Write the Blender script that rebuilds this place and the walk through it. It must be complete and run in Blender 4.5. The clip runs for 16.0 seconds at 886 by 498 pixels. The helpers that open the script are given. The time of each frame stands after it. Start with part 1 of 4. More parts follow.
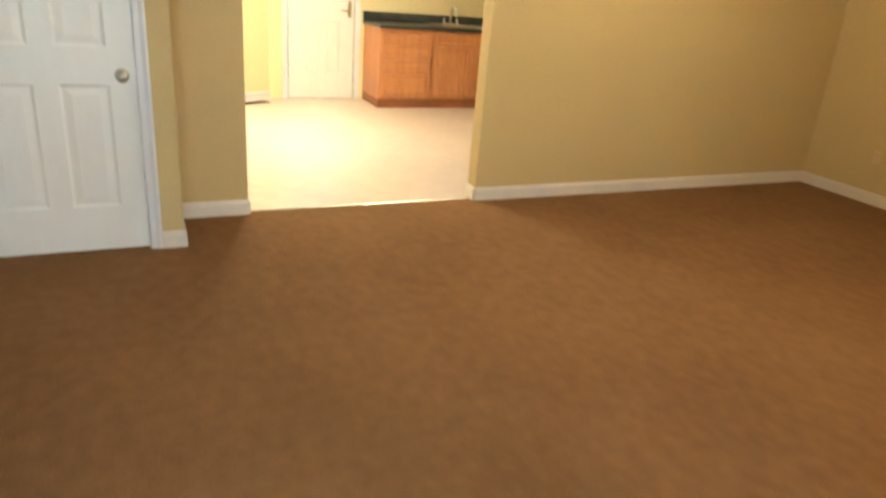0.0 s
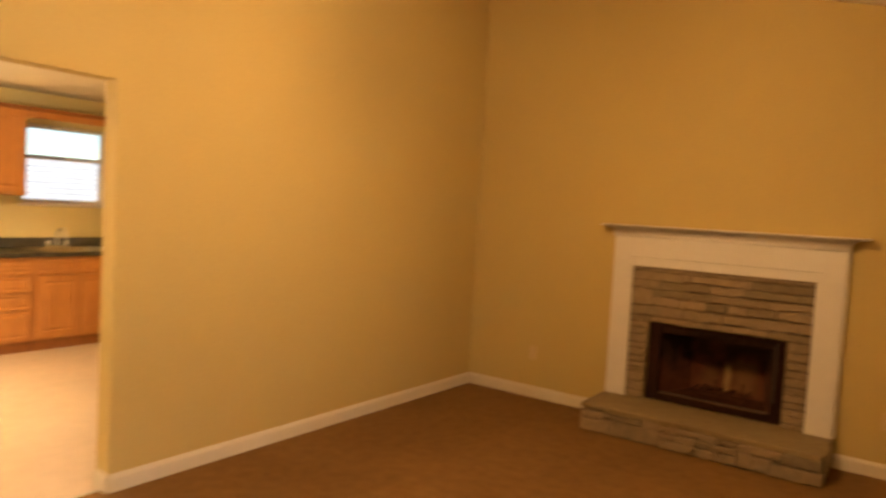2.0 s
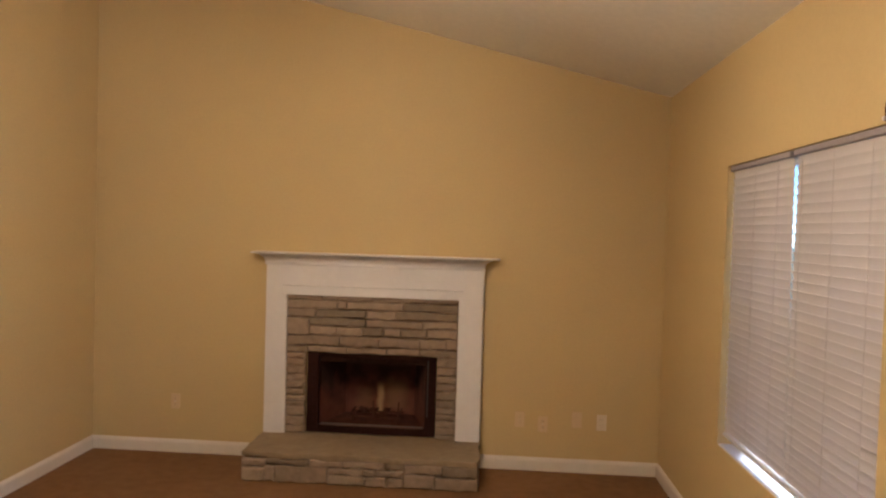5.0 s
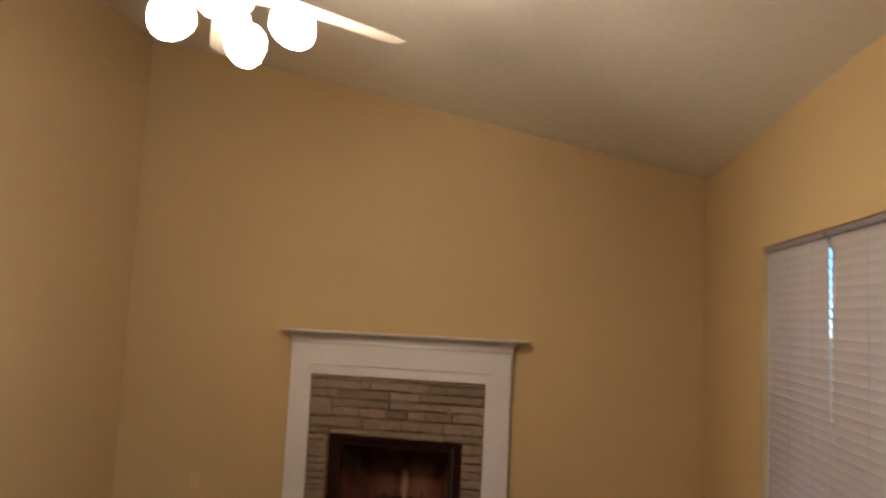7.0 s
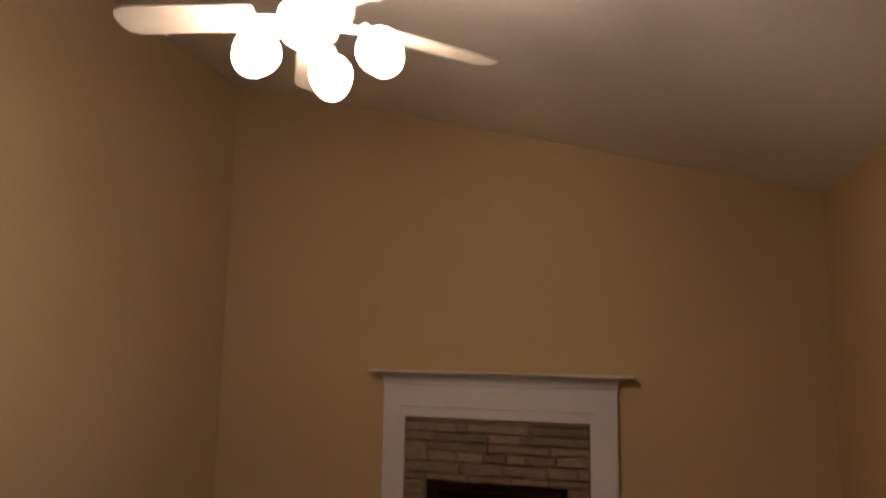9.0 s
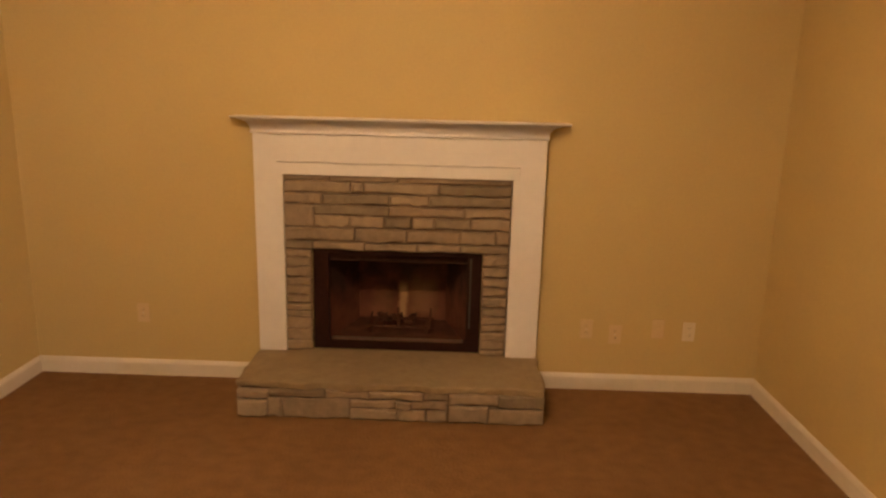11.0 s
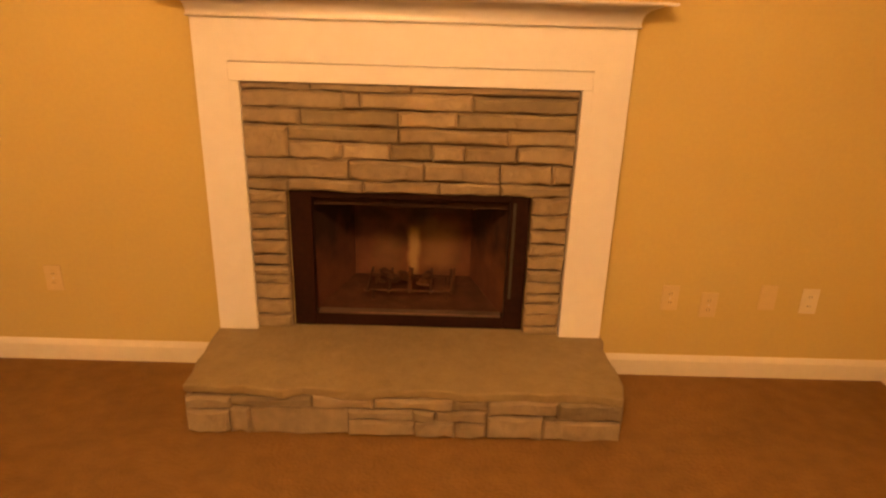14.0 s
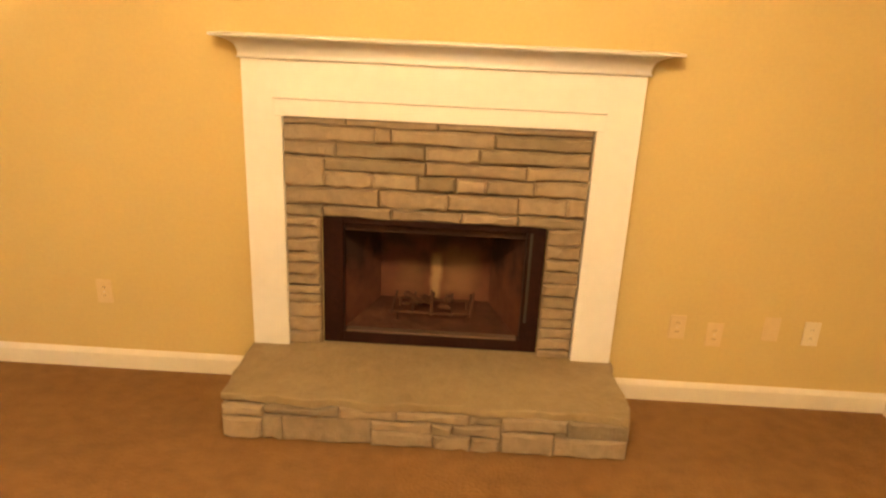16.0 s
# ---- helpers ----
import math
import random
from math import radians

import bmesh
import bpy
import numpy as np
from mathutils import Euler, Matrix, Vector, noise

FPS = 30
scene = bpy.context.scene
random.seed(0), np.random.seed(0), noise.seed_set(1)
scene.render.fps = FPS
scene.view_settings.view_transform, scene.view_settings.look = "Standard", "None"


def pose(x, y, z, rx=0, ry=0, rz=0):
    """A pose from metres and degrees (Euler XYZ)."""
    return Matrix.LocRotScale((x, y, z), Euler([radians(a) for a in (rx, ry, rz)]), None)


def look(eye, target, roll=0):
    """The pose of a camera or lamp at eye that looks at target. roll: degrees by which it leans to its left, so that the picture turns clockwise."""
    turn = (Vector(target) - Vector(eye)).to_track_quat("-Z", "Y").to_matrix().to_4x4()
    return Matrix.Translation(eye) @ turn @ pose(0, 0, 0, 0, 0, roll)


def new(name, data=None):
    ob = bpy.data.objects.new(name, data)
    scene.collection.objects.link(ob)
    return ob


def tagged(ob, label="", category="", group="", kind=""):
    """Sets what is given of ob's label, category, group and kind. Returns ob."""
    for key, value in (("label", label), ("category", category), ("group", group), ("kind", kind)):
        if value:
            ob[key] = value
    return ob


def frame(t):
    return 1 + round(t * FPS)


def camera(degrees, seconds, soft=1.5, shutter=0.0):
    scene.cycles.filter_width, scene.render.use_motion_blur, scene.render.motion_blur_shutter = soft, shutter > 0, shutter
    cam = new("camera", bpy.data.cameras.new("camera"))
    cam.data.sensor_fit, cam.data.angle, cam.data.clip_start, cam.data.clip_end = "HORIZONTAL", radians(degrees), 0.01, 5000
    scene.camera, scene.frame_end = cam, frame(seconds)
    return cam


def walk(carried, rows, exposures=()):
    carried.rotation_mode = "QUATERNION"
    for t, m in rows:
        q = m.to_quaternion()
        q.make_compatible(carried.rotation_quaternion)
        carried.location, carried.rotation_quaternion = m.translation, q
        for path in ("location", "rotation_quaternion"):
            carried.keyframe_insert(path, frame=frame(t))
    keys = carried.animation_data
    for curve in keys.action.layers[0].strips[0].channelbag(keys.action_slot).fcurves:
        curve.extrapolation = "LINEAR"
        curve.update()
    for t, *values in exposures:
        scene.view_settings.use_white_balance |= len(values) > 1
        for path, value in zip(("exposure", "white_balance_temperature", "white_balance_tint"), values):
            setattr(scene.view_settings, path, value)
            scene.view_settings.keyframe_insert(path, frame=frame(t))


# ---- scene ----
# ---- camera and walk: t, eye, turn to the left, tilt up, lean ----
PATH = [
    (0, 2.020, -5.394, 1.424, 64.55, -21.51, 4.71),
    (0.5, 1.728, -5.232, 1.450, 66.34, -17.35, 3.58),
    (1, 1.526, -5.187, 1.470, 59.92, -12.62, 3.22),
    (1.5, 1.354, -5.080, 1.499, 48.60, -7.67, 3.58),
    (2, 1.240, -5.008, 1.524, 36.08, -3.40, 3.16),
    (2.5, 0.964, -4.966, 1.565, 22.38, -0.81, 2.89),
    (3, 0.743, -4.914, 1.611, 12.46, -0.50, 2.59),
    (3.5, 0.638, -4.848, 1.655, 6.18, -2.08, 2.32),
    (6, 0.903, -4.775, 1.665, 3.61, 0.08, 1.69),
    (6.5, 0.907, -4.753, 1.656, 4.49, 2.36, 1.98),
    (7, 0.933, -4.704, 1.646, 8.00, 5.30, 2.79),
    (7.5, 0.934, -4.689, 1.643, 11.46, 9.07, 2.92),
    (8, 0.893, -4.654, 1.647, 13.67, 10.87, 2.08),
    (8.5, 0.845, -4.599, 1.659, 14.83, 10.92, 1.55),
    (9, 0.822, -4.529, 1.668, 14.78, 7.84, 0.97),
    (9.5, 0.746, -4.460, 1.678, 12.27, 2.28, 0.42),
    (10, 0.570, -4.330, 1.675, 6.39, -4.16, 1.19),
    (10.2, 0.502, -4.221, 1.667, 4.28, -6.61, 1.31),
    (12.5, 0.174, -2.626, 1.537, -0.22, -16.92, 1.63),
    (13, 0.138, -2.529, 1.527, -0.00, -18.62, 1.53),
    (13.5, 0.135, -2.506, 1.524, -0.02, -20.63, 1.58),
    (14, 0.120, -2.509, 1.525, -0.38, -21.44, 1.74),
    (14.5, 0.138, -2.511, 1.522, -0.02, -21.30, 1.82),
    (15, 0.135, -2.566, 1.526, 0.54, -21.06, 1.97),
    (15.5, 0.126, -2.623, 1.543, 1.06, -20.45, 2.28),
    (16, 0.117, -2.699, 1.579, 1.54, -19.01, 2.63),
]


def heading(x, y, z, yaw, pitch, lean):
    a, b = radians(yaw), radians(pitch)
    way = Vector((-math.sin(a) * math.cos(b), math.cos(a) * math.cos(b), math.sin(b)))
    return look((x, y, z), Vector((x, y, z)) + way, lean)


EXPOSURES = [
    (0.0, 2.66, 5850, -8), (0.5, 2.30, 6600, 4), (1.0, 1.89, 7900, 8), (1.5, 1.92, 10500, 13), (2.0, 2.33, 11500, 15), (2.5, 2.55, 5100, 2), (3.0, 2.62, 4900, 7),
    (3.5, 2.33, 4950, 13), (5.8, 2.62, 5250, 7), (6.5, 2.48, 5050, 10), (7.0, 2.10, 5050, 9), (7.5, 1.70, 5100, 12), (8.0, 1.40, 5300, 16), (8.5, 1.13, 5350, 18), (9.0, 1.08, 5250, 19), (9.5, 1.35, 5150, 22),
    (10.0, 1.87, 6000, 14), (12.5, 3.08, 17000, 28), (13.0, 3.17, 23000, 38), (13.5, 3.20, 20000, 35), (14.0, 3.20, 14400, 28), (14.5, 3.14, 12500, 22), (15.0, 3.27, 10300, 15), (15.5, 3.57, 8500, 6), (16.0, 3.84, 7900, 0),
]
cam = camera(66.0, 16.0, soft=2.4, shutter=0.5)
walk(cam, [(r[0], heading(*r[1:])) for r in PATH], EXPOSURES)

# ---- world and sun: overcast daylight outside ----
world = bpy.data.worlds.new("sky")
scene.world = world
world.use_nodes = True
wn = world.node_tree.nodes
sky = wn.new("ShaderNodeTexSky")
sky.sky_type = "NISHITA"
sky.sun_disc = False
sky.sun_elevation, sky.sun_rotation = radians(40), radians(200)
sky.dust_density, sky.air_density, sky.ozone_density = 0.0, 0.75, 6.0
wn["Background"].inputs["Strength"].default_value = 0.06
world.node_tree.links.new(sky.outputs["Color"], wn["Background"].inputs["Color"])
sun = new("sun", bpy.data.lights.new("sun", "SUN"))
sun.data.energy, sun.data.angle, sun.data.color = 1.3, radians(14), (1.0, 0.95, 0.88)
sun.matrix_world = look((0, 0, 20), (-6.8, -18.8, -0.5))



def daylight(y, z, x, wide, high, toward, watts):
    """The sky's light in a window opening."""
    la = bpy.data.lights.new("window_daylight", "AREA")
    la.shape, la.size, la.size_y, la.energy, la.color = "RECTANGLE", wide, high, watts, (0.90, 0.93, 1.0)
    ob = new("window_daylight", la)
    ob.matrix_world = look((x, y, z), (x + toward, y, z))


daylight(-5.65, 1.31, 3.54, 1.4, 1.38, -1, 10.5)

FAN_GLOW, PENDANT_GLOW = 26.0, 36.0

# ---- plan, metres ----
LEFT, RIGHT, BACK = -2.047, 2.024, -7.0       # room walls; the fireplace wall stands at y = 0
EAVE, SLOPE = 2.62, 0.25                      # ceiling at the window wall, and its rise
JOG_X, JOG_Y = -1.595, -5.194                 # closet corner
OPEN_A, OPEN_B, OPEN_H = -4.793, -3.249, 2.066  # kitchen opening
KX, KCEIL = -6.01, 2.44                       # kitchen far wall, kitchen ceiling
HEARTH = 0.195
FANX, FANY, FANZ = -0.078, -2.68, 2.675


def ceiling_z(x):
    return EAVE + SLOPE * (RIGHT - min(x, RIGHT))


# ---- materials ----
def material(name, base, rough=0.6, metal=0.0, grain=40.0, vary=0.12, big=2.5, bump=0.0, bump_scale=None, dark=None, stretch=(1, 1, 1), rand=0.0, spec=0.5, coat=0.0):
    """Paint or cloth or stone with two scales of variation, and fine relief."""
    m = bpy.data.materials.new(name)
    m.use_nodes = True
    n, l = m.node_tree.nodes, m.node_tree.links
    b = n["Principled BSDF"]
    b.inputs["Roughness"].default_value = rough
    b.inputs["Metallic"].default_value = metal
    b.inputs["Specular IOR Level"].default_value = spec
    b.inputs["Coat Weight"].default_value = coat
    co = n.new("ShaderNodeTexCoord")
    mp = n.new("ShaderNodeMapping")
    mp.inputs["Scale"].default_value = stretch
    l.new(co.outputs["Object"], mp.inputs["Vector"])
    fine = n.new("ShaderNodeTexNoise")
    fine.inputs["Scale"].default_value, fine.inputs["Detail"].default_value = grain, 6
    broad = n.new("ShaderNodeTexNoise")
    broad.inputs["Scale"].default_value, broad.inputs["Detail"].default_value = big, 3
    vec = mp.outputs["Vector"]
    info = None
    if rand:
        info = n.new("ShaderNodeObjectInfo")
        add = n.new("ShaderNodeVectorMath")
        add.operation = "MULTIPLY_ADD"
        l.new(info.outputs["Random"], add.inputs[0])
        add.inputs[1].default_value = (37, 53, 71)
        l.new(vec, add.inputs[2])
        vec = add.outputs["Vector"]
    for t in (fine, broad):
        l.new(vec, t.inputs["Vector"])
    both = n.new("ShaderNodeMath")
    both.operation = "ADD"
    l.new(fine.outputs["Fac"], both.inputs[0])
    l.new(broad.outputs["Fac"], both.inputs[1])
    fac = both.outputs[0]
    if rand:
        more = n.new("ShaderNodeMath")
        more.operation = "MULTIPLY_ADD"
        l.new(info.outputs["Random"], more.inputs[0])
        more.inputs[1].default_value = rand
        l.new(fac, more.inputs[2])
        fac = more.outputs[0]
    span = n.new("ShaderNodeMapRange")
    l.new(fac, span.inputs["Value"])
    span.inputs["From Min"].default_value = 0.72
    span.inputs["From Max"].default_value = 1.28 + rand
    mix = n.new("ShaderNodeMix")
    mix.data_type = "RGBA"
    l.new(span.outputs["Result"], mix.inputs["Factor"])
    lo = dark or tuple(c * (1 - vary) for c in base)
    hi = base if dark else tuple(min(1, c * (1 + vary)) for c in base)
    mix.inputs["A"].default_value = (*lo, 1)
    mix.inputs["B"].default_value = (*hi, 1)
    l.new(mix.outputs["Result"], b.inputs["Base Color"])
    if bump:
        rel = n.new("ShaderNodeTexNoise")
        rel.inputs["Scale"].default_value, rel.inputs["Detail"].default_value = bump_scale or grain * 2, 5
        l.new(vec, rel.inputs["Vector"])
        bp = n.new("ShaderNodeBump")
        bp.inputs["Strength"].default_value, bp.inputs["Distance"].default_value = bump, 0.01
        l.new(rel.outputs["Fac"], bp.inputs["Height"])
        l.new(bp.outputs["Normal"], b.inputs["Normal"])
    return m


def glowing(name, color, strength):
    m = bpy.data.materials.new(name)
    m.use_nodes = True
    b = m.node_tree.nodes["Principled BSDF"]
    b.inputs["Base Color"].default_value = (0.8, 0.8, 0.78, 1)
    b.inputs["Roughness"].default_value = 0.3
    b.inputs["Emission Color"].default_value = (*color, 1)
    b.inputs["Emission Strength"].default_value = strength
    return m


def glass(name, tint=(1, 1, 1), rough=0.0):
    m = bpy.data.materials.new(name)
    m.use_nodes = True
    n = m.node_tree.nodes
    b = n["Principled BSDF"]
    b.inputs["Base Color"].default_value = (*tint, 1)
    b.inputs["Transmission Weight"].default_value = 1.0
    b.inputs["Roughness"].default_value = rough
    b.inputs["IOR"].default_value = 1.1
    return m


M_WALL = material("wall_paint", (0.50, 0.373, 0.170), 0.75, grain=60, vary=0.035, big=0.9, bump=0.12, bump_scale=180)
M_KWALL = material("kitchen_paint", (0.68, 0.57, 0.32), 0.7, grain=60, vary=0.035, big=0.9, bump=0.1, bump_scale=180)
M_CEIL = material("ceiling_paint", (0.71, 0.675, 0.595), 0.9, grain=30, vary=0.05, big=1.2, bump=0.2, bump_scale=90)
M_TRIM = material("white_trim", (0.63, 0.60, 0.60), 0.4, grain=25, vary=0.03, big=3, bump=0.03)
# White trim dulled towards the wall colour, standing in for haze.
M_BASE = material("hazed_trim", (0.62, 0.555, 0.48), 0.45, grain=25, vary=0.04, big=2, bump=0.03)
M_DOOR = material("door_paint", (0.70, 0.66, 0.61), 0.42, grain=20, vary=0.03, big=2, bump=0.05, bump_scale=150, stretch=(1, 1, 0.2))
M_CARPET = material("carpet", (0.218, 0.117, 0.053), 0.97, grain=15, vary=0.28, big=1.5, bump=0.9, bump_scale=75, dark=(0.163, 0.086, 0.039), stretch=(0.85, 1.0, 1.0), spec=0.1)
M_VINYL = material("vinyl_floor", (0.58, 0.465, 0.395), 0.32, grain=9, vary=0.08, big=1.6, bump=0.04, bump_scale=60)
M_STONE = material("tan_ledge_stone", (0.318, 0.236, 0.163), 0.85, grain=24, vary=0.25, big=6, bump=0.9, bump_scale=38, dark=(0.185, 0.134, 0.092), rand=0.6)
M_OLIVE = material("olive_ledge_stone", (0.236, 0.178, 0.121), 0.85, grain=24, vary=0.25, big=6, bump=0.9, bump_scale=38, dark=(0.152, 0.112, 0.075), rand=0.6)
M_SLAB = material("hearth_stone", (0.266, 0.198, 0.118), 0.75, grain=18, vary=0.2, big=3, bump=0.6, bump_scale=45, dark=(0.205, 0.143, 0.081))
M_MORTAR = material("mortar", (0.125, 0.070, 0.040), 0.95, grain=60, vary=0.3, bump=0.8)
M_BLACK = material("black_steel", (0.020, 0.0062, 0.005), 0.6, metal=0.0, grain=50, vary=0.3, bump=0.05, spec=0.12)
M_BRICK = material("firebrick_panel", (0.172, 0.062, 0.040), 0.9, grain=9, big=3.5, bump=0.4, dark=(0.105, 0.038, 0.026), spec=0.2)


def sooty(m, low, high):
    """Soot that thickens up the firebox, with a ragged edge."""
    n, l = m.node_tree.nodes, m.node_tree.links
    b = n["Principled BSDF"]
    old = b.inputs["Base Color"].links[0].from_socket
    geo = n.new("ShaderNodeNewGeometry")
    sep = n.new("ShaderNodeSeparateXYZ")
    l.new(geo.outputs["Position"], sep.inputs["Vector"])
    no = n.new("ShaderNodeTexNoise")
    no.inputs["Scale"].default_value = 7
    l.new(geo.outputs["Position"], no.inputs["Vector"])
    ad = n.new("ShaderNodeMath")
    ad.operation = "MULTIPLY_ADD"
    l.new(no.outputs["Fac"], ad.inputs[0])
    ad.inputs[1].default_value = 0.62
    l.new(sep.outputs["Z"], ad.inputs[2])
    mr = n.new("ShaderNodeMapRange")
    l.new(ad.outputs[0], mr.inputs["Value"])
    mr.inputs["From Min"].default_value, mr.inputs["From Max"].default_value = low, high
    mx = n.new("ShaderNodeMix")
    mx.data_type = "RGBA"
    l.new(mr.outputs["Result"], mx.inputs["Factor"])
    l.new(old, mx.inputs["A"])
    # Soot colour, lifted from black to put the firebox haze into it.
    mx.inputs["B"].default_value = (0.040, 0.019, 0.014, 1)
    l.new(mx.outputs["Result"], b.inputs["Base Color"])


sooty(M_BRICK, 0.66, 0.90)
# Dark red-brown for the firebox floor, so that it merges with the back.
M_BOXFLOOR = material("ash", (0.095, 0.039, 0.026), 0.95, grain=14, vary=0.3, big=5, bump=0.5, spec=0.1)
# Sooty metal, with its black raised for the same haze.
M_SOOT = material("sooty_metal", (0.040, 0.020, 0.015), 0.9, grain=25, vary=0.4, bump=0.3, spec=0.15)


def pale_streaked(name, streaks):
    """Firebrick with pale upright streaks: x, half width, foot, head, strength."""
    m = M_BRICK.copy()
    m.name = name
    n, l = m.node_tree.nodes, m.node_tree.links
    b = n["Principled BSDF"]
    geo = n.new("ShaderNodeNewGeometry")
    no = n.new("ShaderNodeTexNoise")
    no.inputs["Scale"].default_value, no.inputs["Detail"].default_value = 9, 4
    l.new(geo.outputs["Position"], no.inputs["Vector"])
    warp = n.new("ShaderNodeVectorMath")
    warp.operation = "MULTIPLY_ADD"
    l.new(no.outputs["Color"], warp.inputs[0])
    warp.inputs[1].default_value = (0.05, 0, 0.10)
    l.new(geo.outputs["Position"], warp.inputs[2])
    sep = n.new("ShaderNodeSeparateXYZ")
    l.new(warp.outputs["Vector"], sep.inputs["Vector"])
    for x, half, foot, head, strength in streaks:
        off = n.new("ShaderNodeMath")
        off.operation = "SUBTRACT"
        l.new(sep.outputs["X"], off.inputs[0])
        off.inputs[1].default_value = x + 0.025
        ab = n.new("ShaderNodeMath")
        ab.operation = "ABSOLUTE"
        l.new(off.outputs[0], ab.inputs[0])
        fac = None
        for sock, lo, hi, a, c in ((ab.outputs[0], half * 0.25, half * 1.4, 1.0, 0.0), (sep.outputs["Z"], foot + 0.02, foot + 0.10, 0.0, 1.0), (sep.outputs["Z"], head, head + 0.10, 1.0, 0.0)):
            mr = n.new("ShaderNodeMapRange")
            mr.interpolation_type = "SMOOTHSTEP"
            l.new(sock, mr.inputs["Value"])
            mr.inputs["From Min"].default_value, mr.inputs["From Max"].default_value = lo, hi
            mr.inputs["To Min"].default_value, mr.inputs["To Max"].default_value = a, c
            mu = n.new("ShaderNodeMath")
            mu.operation = "MULTIPLY"
            l.new(mr.outputs["Result"], mu.inputs[0])
            mu.inputs[1].default_value = strength if fac is None else 1.0
            if fac is not None:
                l.new(fac, mu.inputs[1])
            fac = mu.outputs[0]
        mx = n.new("ShaderNodeMix")
        mx.data_type = "RGBA"
        l.new(fac, mx.inputs["Factor"])
        l.new(b.inputs["Base Color"].links[0].from_socket, mx.inputs["A"])
        mx.inputs["B"].default_value = (0.42, 0.26, 0.13, 1)
        l.new(mx.outputs["Result"], b.inputs["Base Color"])
    return m


M_BRICKBACK = pale_streaked("pale_streaked_firebrick", ((0.005, 0.026, HEARTH + 0.02, HEARTH + 0.25, 0.9), (0.12, 0.09, HEARTH + 0.05, HEARTH + 0.30, 0.28), (-0.12, 0.07, HEARTH + 0.02, HEARTH + 0.22, 0.14)))
M_CHAR = material("charcoal", (0.078, 0.033, 0.021), 0.95, grain=40, vary=0.5, big=12, bump=0.7, spec=0.1)
M_IRON = material("cast_iron", (0.052, 0.022, 0.015), 0.85, metal=0.0, grain=60, vary=0.3, bump=0.3, spec=0.12)
# Cast iron coloured lighter, standing in for haze inside the firebox.
M_GRATE = material("hazed_iron", (0.085, 0.036, 0.023), 0.9, grain=60, vary=0.35, bump=0.3, spec=0.1)
M_STEEL = material("brushed_nickel", (0.55, 0.53, 0.49), 0.3, metal=1.0, grain=80, vary=0.06)
M_EDGE = material("pale_edge_metal", (0.16, 0.10, 0.075), 0.4, metal=0.5, grain=60, vary=0.2)
M_BRASS = material("antique_brass", (0.40, 0.27, 0.12), 0.35, metal=1.0, grain=60, vary=0.1)
M_OAK = material("honey_oak", (0.53, 0.228, 0.092), 0.42, grain=14, big=3, bump=0.1, bump_scale=30, dark=(0.41, 0.160, 0.060), stretch=(5, 5, 0.6))
M_OAKDARK = material("toe_kick_wood", (0.24, 0.085, 0.03), 0.6, grain=14, vary=0.2)
M_LAMINATE = material("dark_laminate", (0.045, 0.045, 0.042), 0.28, grain=120, vary=0.5, big=8)
M_BLIND = material("blind_vinyl", (0.60, 0.55, 0.52), 0.5, grain=30, vary=0.04)
nb = M_BLIND.node_tree.nodes
trans = nb.new("ShaderNodeBsdfTranslucent")
trans.inputs["Color"].default_value = (0.70, 0.69, 0.78, 1)
blend = nb.new("ShaderNodeMixShader")
blend.inputs["Fac"].default_value = 0.20
M_BLIND.node_tree.links.new(nb["Principled BSDF"].outputs[0], blend.inputs[1])
M_BLIND.node_tree.links.new(trans.outputs[0], blend.inputs[2])
M_BLIND.node_tree.links.new(blend.outputs[0], nb["Material Output"].inputs["Surface"])
# Headrail colour, darker and greyer than the slats.
M_RAIL = material("dark_headrail", (0.26, 0.23, 0.24), 0.5, grain=30, vary=0.04)
M_BLADE = material("fan_blade", (0.62, 0.56, 0.45), 0.45, grain=12, vary=0.08, stretch=(1, 6, 1))
M_PLATE = material("white_plate", (0.62, 0.53, 0.38), 0.4, vary=0.02)
M_PLATE2 = material("almond_plate", (0.55, 0.405, 0.225), 0.5, vary=0.04)
M_DARK = material("dark_slot", (0.03, 0.025, 0.02), 0.6, vary=0.2)
M_SIDING = material("blue_grey_siding", (0.42, 0.50, 0.58), 0.7, grain=12, vary=0.08)
M_ROOF = material("asphalt_shingle", (0.57, 0.64, 0.76), 0.9, grain=40, vary=0.1, bump=0.3)
M_GRASS = material("lawn", (0.08, 0.11, 0.04), 0.95, grain=6, vary=0.4, big=0.4, bump=0.6)
M_GLASS = glass("window_glass", (0.84, 0.93, 1.0))
M_SHADE = glowing("lit_glass_shade", (1.0, 0.70, 0.42), FAN_GLOW)
M_PENDANT = glowing("lit_pendant_glass", (1.0, 0.82, 0.58), PENDANT_GLOW)


# ---- mesh helpers ----
def mesh_of(name, bm, mat, smooth=False):
    me = bpy.data.meshes.new(name)
    bmesh.ops.recalc_face_normals(bm, faces=bm.faces[:])
    bm.to_mesh(me)
    bm.free()
    if mat:
        me.materials.append(mat)
    if smooth:
        for p in me.polygons:
            p.use_smooth = True
    return me


def part(name, bm, mat, parent=None, label="", smooth=False):
    ob = new(name, mesh_of(name, bm, mat, smooth))
    if parent:
        ob.parent = parent
    if label:
        ob["label"] = label
    return ob


def thing(name, place, label, category, group=""):
    ob = new(name)
    ob.empty_display_size = 0.1
    ob.matrix_world = pose(*place) if isinstance(place, tuple) else place
    return tagged(ob, label, category, group)


def setting(name, bm, mat, label=""):
    return tagged(part(name, bm, mat), label, kind="structure")


